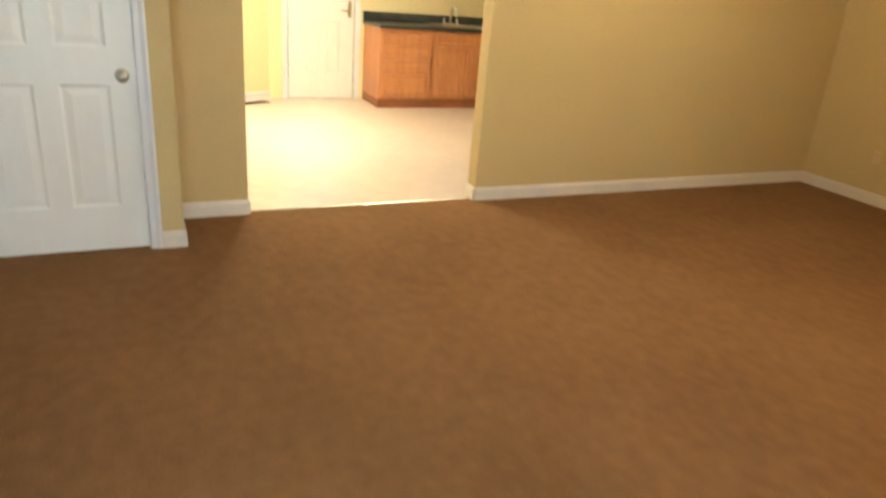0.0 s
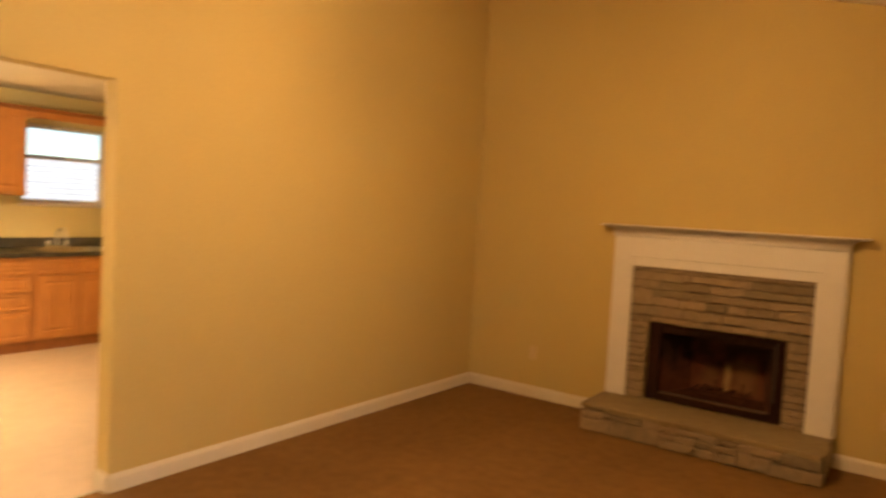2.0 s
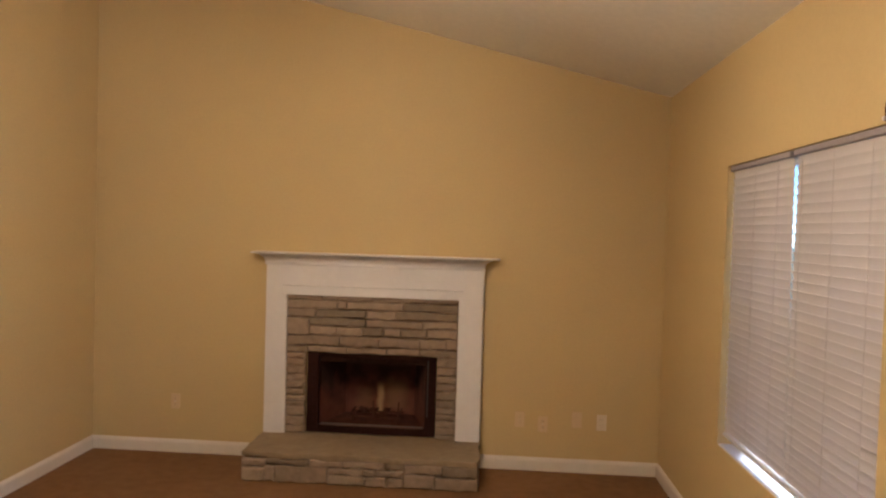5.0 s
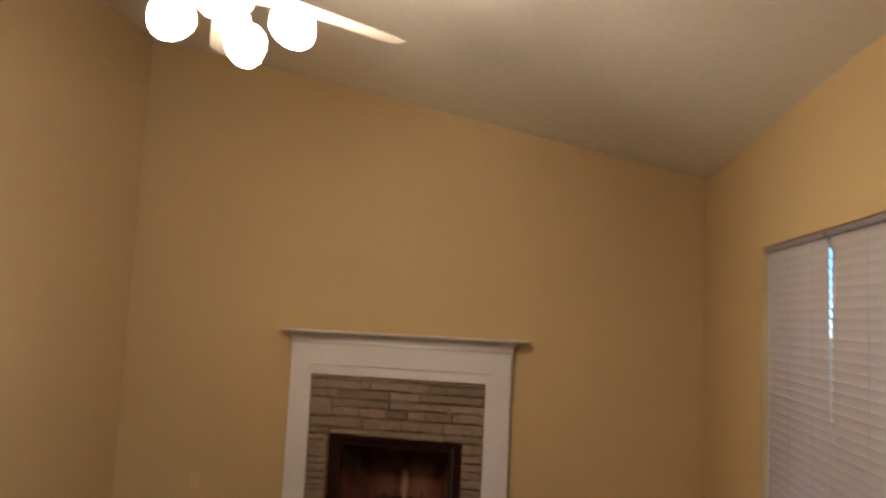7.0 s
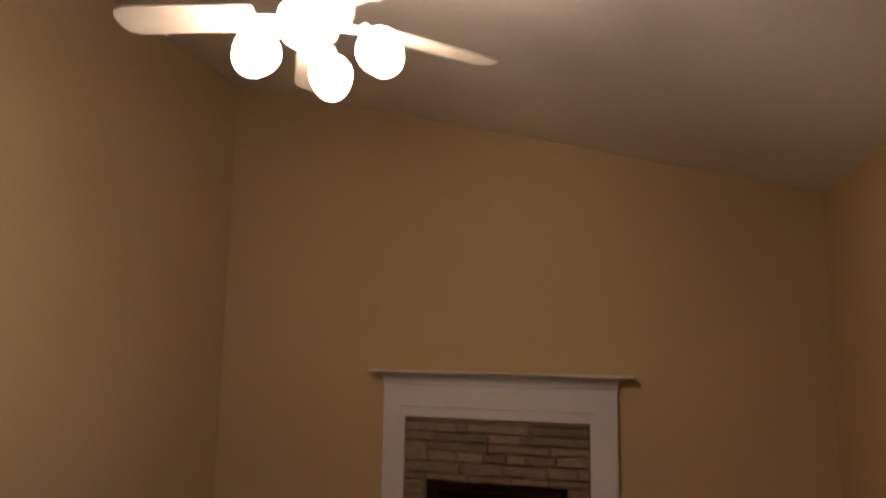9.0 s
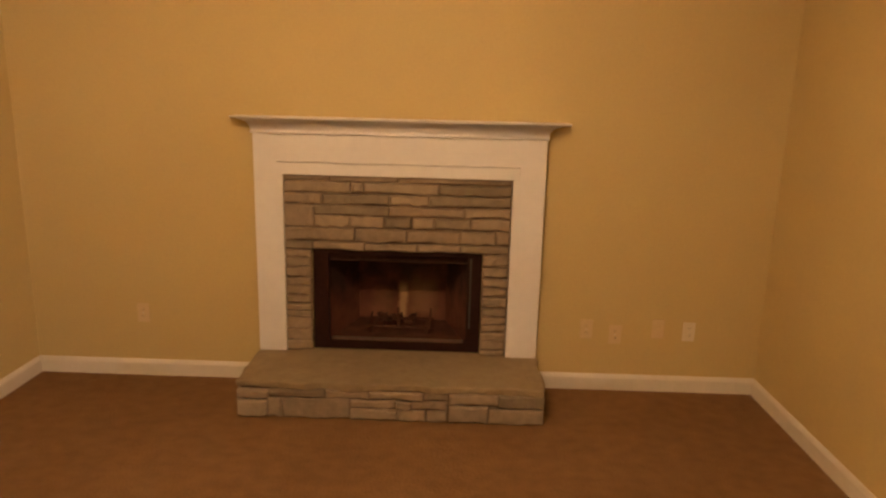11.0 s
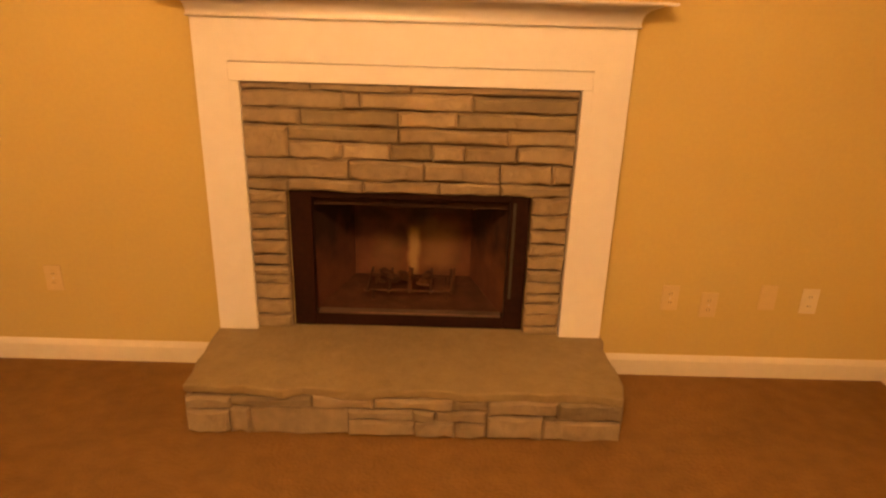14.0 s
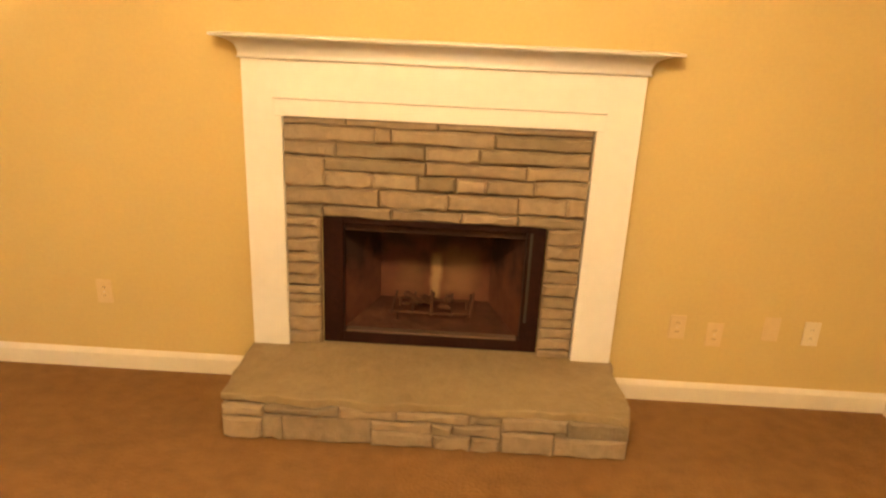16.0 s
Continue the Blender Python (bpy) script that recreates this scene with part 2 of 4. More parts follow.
def box(lo, hi, bev=0.0, bm=None, seg=1):
    """A box between two corners, with bevelled edges."""
    bm = bm or bmesh.new()
    c = [(a + b) / 2 for a, b in zip(lo, hi)]
    s = [abs(b - a) for a, b in zip(lo, hi)]
    r = bmesh.ops.create_cube(bm, size=1, matrix=Matrix.Translation(c) @ Matrix.Diagonal((*s, 1)))
    if bev:
        edges = list({e for v in r["verts"] for e in v.link_edges})
        bmesh.ops.bevel(bm, geom=edges, offset=min(bev, min(s) * 0.45), segments=seg, affect="EDGES", profile=0.5)
    return bm


def rod(a, b, r1, r2=None, seg=12, bm=None):
    bm = bm or bmesh.new()
    a, b = Vector(a), Vector(b)
    d = b - a
    m = Matrix.Translation((a + b) / 2) @ d.to_track_quat("Z", "Y").to_matrix().to_4x4()
    bmesh.ops.create_cone(bm, cap_ends=True, segments=seg, radius1=r1, radius2=r1 if r2 is None else r2, depth=d.length, matrix=m)
    return bm


def lathe(profile, seg=24, m=None, bm=None):
    """Turns (radius, height) pairs about the z axis."""
    bm = bm or bmesh.new()
    m = m or Matrix()
    rings = []
    for r, z in profile:
        if r < 1e-5:
            rings.append([bm.verts.new(m @ Vector((0, 0, z)))])
        else:
            rings.append([bm.verts.new(m @ Vector((r * math.cos(2 * math.pi * i / seg), r * math.sin(2 * math.pi * i / seg), z))) for i in range(seg)])
    for p, q in zip(rings, rings[1:]):
        for i in range(seg):
            j = (i + 1) % seg
            f = [p[i % len(p)], p[j % len(p)], q[j % len(q)], q[i % len(q)]]
            f = list(dict.fromkeys(f))
            if len(f) > 2:
                bm.faces.new(f)
    return bm


def sweep(profile, along, a, b, place, bm=None):
    """A moulding: a closed outline of (out, up) pairs run from a to b along 'x' or 'y'; place(s, out, up) gives the point."""
    bm = bm or bmesh.new()
    p = [bm.verts.new(place(a, o, u)) for o, u in profile]
    q = [bm.verts.new(place(b, o, u)) for o, u in profile]
    n = len(profile)
    for i in range(n):
        bm.faces.new((p[i], p[(i + 1) % n], q[(i + 1) % n], q[i]))
    bm.faces.new(p[::-1])
    bm.faces.new(q)
    return bm


def wall_mesh(axis, p0, p1, u0, u1, z0, z1, holes=(), top=None):
    """A wall of thickness p0 to p1 across 'axis', from u0 to u1 along the other, with openings (ua, ub, za, zb)."""
    us = sorted({u0, u1, *[h[0] for h in holes], *[h[1] for h in holes]})
    zs = sorted({z0, z1, *[h[2] for h in holes], *[h[3] for h in holes]})
    bm = bmesh.new()
    memo = {}

    def vert(p, u, z):
        key = (p, u, z)
        if key not in memo:
            x, y = (p, u) if axis == "x" else (u, p)
            zz = top(x) if top and z == z1 else z
            memo[key] = bm.verts.new((x, y, zz))
        return memo[key]

    def solid(i, j):
        if not (0 <= i < len(us) - 1 and 0 <= j < len(zs) - 1):
            return False
        u, z = (us[i] + us[i + 1]) / 2, (zs[j] + zs[j + 1]) / 2
        return not any(h[0] < u < h[1] and h[2] < z < h[3] for h in holes)

    for i in range(len(us) - 1):
        for j in range(len(zs) - 1):
            if not solid(i, j):
                continue
            a, b, c, d = us[i], us[i + 1], zs[j], zs[j + 1]
            for p in (p0, p1):
                bm.faces.new([vert(p, *q) for q in ((a, c), (b, c), (b, d), (a, d))])
            for di, dj, e in ((-1, 0, ((a, c), (a, d))), (1, 0, ((b, c), (b, d))), (0, -1, ((a, c), (b, c))), (0, 1, ((a, d), (b, d)))):
                if not solid(i + di, j + dj):
                    bm.faces.new([vert(p0, *e[0]), vert(p0, *e[1]), vert(p1, *e[1]), vert(p1, *e[0])])
    return bm


def flat(points, z0, z1):
    """A slab on an outline of points."""
    bm = bmesh.new()
    a = [bm.verts.new((x, y, z0)) for x, y in points]
    b = [bm.verts.new((x, y, z1)) for x, y in points]
    n = len(points)
    bm.faces.new(a[::-1])
    bm.faces.new(b)
    for i in range(n):
        bm.faces.new((a[i], a[(i + 1) % n], b[(i + 1) % n], b[i]))
    return bm


def panel_front(w, h, d, panels, step=0.012, bm=None, sunk=0.009):
    """A door leaf in the x-z plane, centred in x, its front towards -y, with sunk panels whose field is raised again."""
    us = sorted({-w / 2, w / 2, *[p[0] for p in panels], *[p[1] for p in panels]})
    zs = sorted({0, h, *[p[2] for p in panels], *[p[3] for p in panels]})
    bm = bm or bmesh.new()
    for i in range(len(us) - 1):
        for j in range(len(zs) - 1):
            a, b, c, e = us[i], us[i + 1], zs[j], zs[j + 1]
            if any(p[0] <= a and b <= p[1] and p[2] <= c and e <= p[3] for p in panels):
                continue
            bm.faces.new([bm.verts.new((x, -d, z)) for x, z in ((a, c), (b, c), (b, e), (a, e))])
    for a, b, c, e in panels:
        loops = []
        for inset, depth in ((0, d), (step, d - sunk), (step * 1.6, d - sunk), (step * 3.6, d - sunk * 0.25)):
            loops.append([bm.verts.new((x, -depth, z)) for x, z in ((a + inset, c + inset), (b - inset, c + inset), (b - inset, e - inset), (a + inset, e - inset))])
        for p, q in zip(loops, loops[1:]):
            for k in range(4):
                bm.faces.new((p[k], p[(k + 1) % 4], q[(k + 1) % 4], q[k]))
        bm.faces.new(loops[-1])
    bmesh.ops.remove_doubles(bm, verts=bm.verts[:], dist=1e-4)
    c = [bm.verts.new(v) for v in ((-w / 2, 0, 0), (w / 2, 0, 0), (w / 2, 0, h), (-w / 2, 0, h))]
    f = [bm.verts.new(v) for v in ((-w / 2, -d, 0), (w / 2, -d, 0), (w / 2, -d, h), (-w / 2, -d, h))]
    bm.faces.new(c)
    for k in range(4):
        bm.faces.new((c[k], c[(k + 1) % 4], f[(k + 1) % 4], f[k]))
    return bm


# ---- large structure: living room ----
ENTRY = (-6.35, -4.95, 0.62, 2.005)
WIN_A, WIN_B, WIN_LO, WIN_HI, WIN_M = -2.605, -1.173, 0.595, 2.037, -1.892
setting("floor", flat([(LEFT - 0.06, 0.0), (LEFT - 0.06, BACK), (3.4, BACK), (3.4, -4.2), (RIGHT, -4.2), (RIGHT, 0.0)], -0.12, 0.0), M_CARPET, "brown cut pile carpet with worn tracks")
setting("wall_fireplace", wall_mesh("y", 0.0, 0.62, LEFT - 0.12, RIGHT + 0.14, 0.0, 4.0, [(-0.46, 0.468, HEARTH, 0.775)], top=ceiling_z), M_WALL, "tan painted wall behind the fireplace")
setting("wall_window", wall_mesh("x", RIGHT, RIGHT + 0.14, -4.2, 0.0, 0.0, EAVE, [(WIN_A, WIN_B, WIN_LO, WIN_HI)]), M_WALL, "tan painted wall with a window")
setting("wall_kitchen_side", wall_mesh("x", LEFT - 0.12, LEFT, JOG_Y, 0.0, 0.0, ceiling_z(LEFT), [(OPEN_A, OPEN_B, 0.0, OPEN_H)]), M_WALL, "tan painted wall with a wide opening to the kitchen")
DOOR_A, DOOR_B, DOOR_H = -6.130, -5.360, 2.03
setting("wall_closet", wall_mesh("x", JOG_X - 0.11, JOG_X, BACK, JOG_Y, 0.0, ceiling_z(JOG_X), [(DOOR_A, DOOR_B, 0.0, DOOR_H + 0.006)]), M_WALL, "tan painted wall with a panelled door")
setting("wall_closet_return", wall_mesh("y", JOG_Y - 0.11, JOG_Y, LEFT - 0.12, JOG_X - 0.11, 0.0, 4.0, top=ceiling_z), M_WALL, "short tan wall at the closet corner")
setting("wall_back", wall_mesh("y", BACK - 0.12, BACK, LEFT - 0.12, 3.52, 0.0, 4.0, top=ceiling_z), M_WALL, "plain tan wall")
setting("wall_entry", wall_mesh("x", 3.4, 3.52, BACK, -4.08, 0.0, EAVE, [ENTRY]), M_WALL, "plain tan wall")
setting("wall_entry_return", wall_mesh("y", -4.2, -4.08, RIGHT + 0.14, 3.4, 0.0, EAVE), M_WALL, "plain tan wall")

bm = bmesh.new()
low = [(LEFT - 0.12, BACK - 0.12), (RIGHT, BACK - 0.12), (RIGHT, 0.62), (LEFT - 0.12, 0.62)]
a = [bm.verts.new((x, y, ceiling_z(x))) for x, y in low]
b = [bm.verts.new((x, y, ceiling_z(x) + 0.15)) for x, y in low]
bm.faces.new(a), bm.faces.new(b)
for i in range(4):
    bm.faces.new((a[i], a[(i + 1) % 4], b[(i + 1) % 4], b[i]))
setting("ceiling", bm, M_CEIL, "white textured sloping ceiling")
setting("ceiling_entry", flat([(RIGHT, BACK - 0.12), (3.52, BACK - 0.12), (3.52, -4.08), (RIGHT, -4.08)], EAVE, EAVE + 0.15), M_CEIL, "white textured flat ceiling")


def baseboard(axis, wall, a, b, out, m=M_BASE, h=0.092):
    """A baseboard along a wall plane; out: +1 or -1, the side of the room."""
    prof = [(0, 0), (0.015, 0), (0.015, h - 0.022), (0.011, h - 0.012), (0.006, h - 0.004), (0.004, h), (0, h)]
    if axis == "y":
        put = lambda s, o, u: (s, wall + out * o, u)
    else:
        put = lambda s, o, u: (wall + out * o, s, u)
    return setting("baseboard", sweep(prof, axis, a, b, put), m, "white painted baseboard")


baseboard("y", 0.0, LEFT, -0.764, -1)
baseboard("y", 0.0, 0.79, RIGHT, -1)
baseboard("x", LEFT, OPEN_B + 0.001, -0.016, 1)
baseboard("x", LEFT, JOG_Y + 0.016, OPEN_A - 0.001, 1)
baseboard("x", RIGHT, -4.2, -0.016, -1)
baseboard("y", JOG_Y, LEFT + 0.001, JOG_X + 0.015, 1)
baseboard("x", JOG_X, DOOR_B + 0.062, JOG_Y, 1)
baseboard("x", JOG_X, BACK, DOOR_A - 0.062, 1)
baseboard("y", OPEN_B, LEFT - 0.12, LEFT, -1)
baseboard("y", OPEN_A, LEFT - 0.12, LEFT, 1)
setting("trim", sweep([(0, 0), (0.02, 0), (0.016, 0.006), (0.004, 0.006)], "y", OPEN_A + 0.016, OPEN_B - 0.016, lambda s, o, u: (LEFT - 0.068 + o, s, u)), M_STEEL, "thin metal strip where carpet meets vinyl")

# ---- large structure: kitchen ----
KW = (-2.055, -1.222, 1.35, 2.14)                # window over the sink
KD = (-3.735, -2.930, 0.0, 2.05)                 # door to the yard
setting("floor_kitchen", flat([(LEFT - 0.06, -0.6), (KX, -0.6), (KX, -3.93), (-5.3, -5.25), (-5.3, -6.4), (LEFT - 0.06, -6.4)], -0.12, 0.002), M_VINYL, "pale beige sheet vinyl floor")
setting("wall_kitchen_far", wall_mesh("x", KX - 0.14, KX, -3.93, -0.5, 0.0, KCEIL, [KW, KD]), M_KWALL, "pale yellow kitchen wall with door and window")
d = Vector((-5.3 - KX, -5.25 + 3.93, 0)).normalized()
nrm = Vector((d.y, -d.x, 0)) * 0.12
if nrm.x > 0:
    nrm = -nrm
setting("wall_kitchen_angled", flat([(KX, -3.93), (-5.3, -5.25), (-5.3 + nrm.x, -5.25 + nrm.y), (KX + nrm.x, -3.93 + nrm.y)], 0.0, KCEIL), M_KWALL, "pale yellow angled kitchen wall")
setting("wall_kitchen_side_far", wall_mesh("x", -5.42, -5.3, -6.4, -5.25, 0.0, KCEIL), M_KWALL, "plain yellow wall")
setting("wall_kitchen_south", wall_mesh("y", -6.52, -6.4, -5.42, LEFT - 0.12, 0.0, KCEIL), M_KWALL, "plain yellow wall")
setting("wall_kitchen_north", wall_mesh("y", -0.6, -0.48, KX, LEFT - 0.12, 0.0, KCEIL), M_KWALL, "plain yellow wall")
setting("wall_kitchen_return", wall_mesh("x", LEFT - 0.14, LEFT - 0.122, -6.4, JOG_Y, 0.0, KCEIL), M_KWALL, "plain yellow wall")
setting("ceiling_kitchen", flat([(LEFT - 0.12, -0.48), (KX - 0.14, -0.48), (KX - 0.14, -3.93), (-5.42, -5.4), (-5.42, -6.52), (LEFT - 0.12, -6.52)], KCEIL, KCEIL + 0.12), M_CEIL, "white kitchen ceiling")
prof = [(0, 0), (0.014, 0), (0.014, 0.075), (0.005, 0.09), (0, 0.09)]
inn = -nrm.normalized()
setting("baseboard", sweep(prof, "y", 0.0, 1.54, lambda s, o, u: Vector((KX, -3.93, u)) + d * s + inn * o), M_TRIM, "white painted baseboard")

# ---- outdoors ----
setting("ground", flat([(-400, -400), (400, -400), (400, 400), (-400, 400)], -2.9, -2.6), M_GRASS, "mown lawn round the house")


def neighbour_house():
    """A plain house across the yard: siding boards, roof, and a white corner board."""
    th = thing("neighbour_house", (-19.0, 1.0, -2.6), "house across the yard with blue grey siding", "house")
    part("wall", box((-6, -7, 0), (-0.03, 7, 2.9)), M_MORTAR, th)
    bm = bmesh.new()
    for i in range(16):
        z = i * 0.18
        f = [bm.verts.new(v) for v in ((0.012, -7, z), (0.012, 7, z), (-0.012, 7, z + 0.19), (-0.012, -7, z + 0.19))]
        bm.faces.new(f)
        g = [bm.verts.new(v) for v in ((0.012, -7, z), (0.012, 7, z), (-0.03, 7, z), (-0.03, -7, z))]
        bm.faces.new(g)
    ob = part("siding", bm, M_SIDING, th, "blue grey lap siding")
    bm = bmesh.new()
    v = [bm.verts.new(p) for p in ((0.45, -7.4, 2.78), (0.45, 7.4, 2.78), (-3.0, 7.4, 5.05), (-3.0, -7.4, 5.05), (-6.4, 7.4, 2.78), (-6.4, -7.4, 2.78))]
    bm.faces.new((v[0], v[1], v[2], v[3]))
    bm.faces.new((v[3], v[2], v[4], v[5]))
    bm.faces.new((v[0], v[3], v[5]))
    bm.faces.new((v[1], v[4], v[2]))
    for i in range(14):
        a, b = i / 14, (i + 1) / 14
        lo = (0.45 - 3.45 * a, 2.78 + 2.27 * a)
        hi = (0.45 - 3.45 * b, 2.78 + 2.27 * b)
        top = [bm.verts.new(p) for p in ((lo[0] + 0.012, -7.4, lo[1] + 0.020), (lo[0] + 0.012, 7.4, lo[1] + 0.020), (hi[0], 7.4, hi[1] + 0.008), (hi[0], -7.4, hi[1] + 0.008))]
        bm.faces.new(top)
        butt = [bm.verts.new(p) for p in ((lo[0] + 0.012, -7.4, lo[1] + 0.020), (lo[0] + 0.012, 7.4, lo[1] + 0.020), (lo[0], 7.4, lo[1]), (lo[0], -7.4, lo[1]))]
        bm.faces.new(butt)
    part("roof", bm, M_ROOF, th, "pale blue grey shingle roof")
    for y in (-7.05, 7.05):
        part("corner_board", box((-0.1, y - 0.06, 0), (0.03, y + 0.06, 2.9), 0.005), M_TRIM, th)


neighbour_house()


# ---- windows ----
def sash(th, x, ya, yb, za, zb, w=0.024, deep=0.03, name="sash"):
    """A window sash in a plane across x, with its pane."""
    bm = bmesh.new()
    for lo, hi in (((ya, za), (yb, za + w)), ((ya, zb - w), (yb, zb)), ((ya, za + w), (ya + w, zb - w)), ((yb - w, za + w), (yb, zb - w))):
        box((x, lo[0], lo[1]), (x + deep, hi[0], hi[1]), 0.004, bm)
    s = part(name, bm, M_TRIM, th)
    p = part("pane", box((x + deep * 0.4, ya + w * 0.8, za + w * 0.8), (x + deep * 0.4 + 0.004, yb - w * 0.8, zb - w * 0.8)), M_GLASS, s)
    p.visible_shadow = False
    return s


def house_window(name, xin, xout, ya, yb, za, zb, label, mullion=None):
    """Twin or single sash window in an opening, with frame and sill; xin: the room's face of the wall."""
    th = tagged(new(name), label, "window", kind="structure")
    s = 1 if xout > xin else -1
    xm = xin + s * 0.085
    x0, x1 = sorted((xm, xm + s * 0.05))
    bm = bmesh.new()
    w = 0.018
    for lo, hi in (((ya, za), (yb, za + w)), ((ya, zb - w), (yb, zb)), ((ya, za + w), (ya + w, zb - w)), ((yb - w, za + w), (yb, zb - w))):
        box((x0, lo[0], lo[1]), (x1, hi[0], hi[1]), 0.003, bm)
    part("window_frame", bm, M_TRIM, th)
    bays = [(ya + w, yb - w)]
    if mullion:
        part("mullion", box((x0 - 0.01, mullion - 0.022, za + w), (x1, mullion + 0.022, zb - w), 0.004), M_TRIM, th)
        bays = [(ya + w, mullion - 0.022), (mullion + 0.022, yb - w)]
    mid = (za + zb) / 2 + (0.02 if mullion else 0.07)
    for a, b in bays:
        sash(th, x0 + 0.004, a, b, za + w, mid + 0.02)
        sash(th, x0 + 0.022, a, b, mid - 0.02, zb - w)
    x0, x1 = sorted((xin - s * (0.03 if mullion is None else -0.002), xin + s * 0.085))
    part("window_sill", box((x0, ya - 0.03 if mullion is None else ya, za - 0.022), (x1, yb + 0.03 if mullion is None else yb, za + 0.004), 0.006), M_TRIM, th)
    return th


house_window("window_1", RIGHT, RIGHT + 0.14, WIN_A, WIN_B, WIN_LO, WIN_HI, "twin sash window with white frame behind blinds", mullion=WIN_M - 0.01)
house_window("window_3", 3.4, 3.52, *ENTRY, "twin sash window in the entry wall", mullion=-5.65)
house_window("window_2", KX, KX - 0.14, *KW, "white sash window over the kitchen sink")


def blind(ya, yb, z0, z1, label, drift):
    """A slatted blind hung inside the window opening, slats closed; they drift sideways lower down."""
    x = RIGHT + 0.030
    th = thing("window_blind", (x, (ya + yb) / 2, z1), label, "blind", "blinds in the twin window")
    h = yb - ya
    part("headrail", box((-0.022, -h / 2, -0.028), (0.024, h / 2, -0.002), 0.004), M_RAIL, th, "headrail darker than the slats")
    bm = bmesh.new()
    prof = []
    for k in range(5):
        s = k / 4 - 0.5
        prof.append((s * 0.047, 0.0025 * (1 - 4 * s * s)))
    ang = radians(-81)
    ca, sa = math.cos(ang), math.sin(ang)
    top = [(u * ca - v * sa, u * sa + v * ca) for u, v in prof]
    low_ = [(u * ca - (v - 0.0022) * sa, u * sa + (v - 0.0022) * ca) for u, v in reversed(prof)]
    sweep(top + low_, "y", -h / 2 + 0.002, h / 2 - 0.002, lambda s, o, u: (o, s, u), bm)
    me = mesh_of("slat", bm, M_BLIND)
    n = int((z1 - z0 - 0.072) / 0.039)
    for i in range(n):
        o = new("slat", me)
        o.parent = th
        o.matrix_basis = pose(0, drift * min(1.0, i / (0.55 * n)), -0.052 - 0.039 * i, random.uniform(-0.25, 0.25), random.uniform(-1.5, 1.5), 0)
    zb_ = -0.052 - 0.039 * n
    part("bottom_rail", box((-0.013, -h / 2 + 0.003 + drift, zb_ - 0.010), (0.013, h / 2 - 0.003 + drift, zb_ + 0.010), 0.005), M_BLIND, th)
    for f in (-0.36, 0.0, 0.36):
        part("ladder_cord", rod((-0.026, f * h, -0.04), (-0.026, f * h, zb_), 0.0012, seg=5), M_BLIND, th)
    return th


blind(WIN_M + 0.015, WIN_B - 0.012, WIN_LO + 0.03, WIN_HI, "closed white slatted blind in the window", -0.012)
blind(WIN_A + 0.010, WIN_M - 0.015, WIN_LO + 0.03, WIN_HI, "closed white slatted blind in the window", 0.015)

br = thing("curtain_bracket", (RIGHT, WIN_A + 0.030, WIN_HI + 0.036), "small dark metal curtain rod bracket on the wall", "bracket")
part("plate", box((-0.004, -0.009, -0.028), (0, 0.009, 0.030), 0.002), M_IRON, br)
part("hook", box((-0.014, -0.006, -0.028), (-0.004, 0.006, -0.014), 0.003), M_TRIM, br)


# ---- fireplace: stone, firebox ----
fire = thing("fireplace", (0, 0, 0), "stacked ledge stone fireplace with raised hearth", "fireplace")
STONE_Y = -0.030


def stone_mesh(w, h, deep, seed, mat=None):
    """A split-faced stone, front towards -y, its arrises broken."""
    rnd = random.Random(seed)
    bm = bmesh.new()
    ed = min(0.009, h * 0.24)
    j = lambda s: rnd.uniform(-s, s)
    nx = 4 if w > 0.12 else 2
    xs = [-w / 2 + w * i / nx for i in range(nx + 1)]
    back, rim, face = [], [], []
    outline = [(x, -h / 2) for x in xs] + [(x, h / 2) for x in reversed(xs)]
    sag = [j(min(0.006, h * 0.09)) for _ in outline]
    for (x, z), s in zip(outline, sag):
        zz = z + s
        back.append(bm.verts.new((x, 0, zz)))
        rim.append(bm.verts.new((x + j(0.0015), -deep + ed * 1.1 + j(0.002), zz)))
        fx = x + (ed if x <= -w / 2 + 1e-6 else -ed if x >= w / 2 - 1e-6 else 0) * rnd.uniform(0.6, 1.3)
        fz = zz - math.copysign(ed * rnd.uniform(0.6, 1.3), z)
        face.append(bm.verts.new((fx, -deep + j(0.004), fz)))
    n = len(outline)
    for p, q in ((back, rim), (rim, face)):
        for i in range(n):
            bm.faces.new((p[i], p[(i + 1) % n], q[(i + 1) % n], q[i]))
    for i in range(nx):
        bm.faces.new((face[i], face[i + 1], face[n - 2 - i], face[n - 1 - i]))
    return mesh_of("stone", bm, mat or M_STONE)


def lay(x0, x1, z0, z1, y, deep, seed, gap=0.0055, mat=None):
    ob = new("stone", stone_mesh(x1 - x0 - gap * 0.5, z1 - z0 - gap, deep + random.Random(seed).uniform(-0.004, 0.006), seed, mat))
    ob.parent = fire
    ob.matrix_basis = pose((x0 + x1) / 2, y, (z0 + z1) / 2, 0, random.Random(seed + 7).uniform(-0.5, 0.5), 0)
    return ob


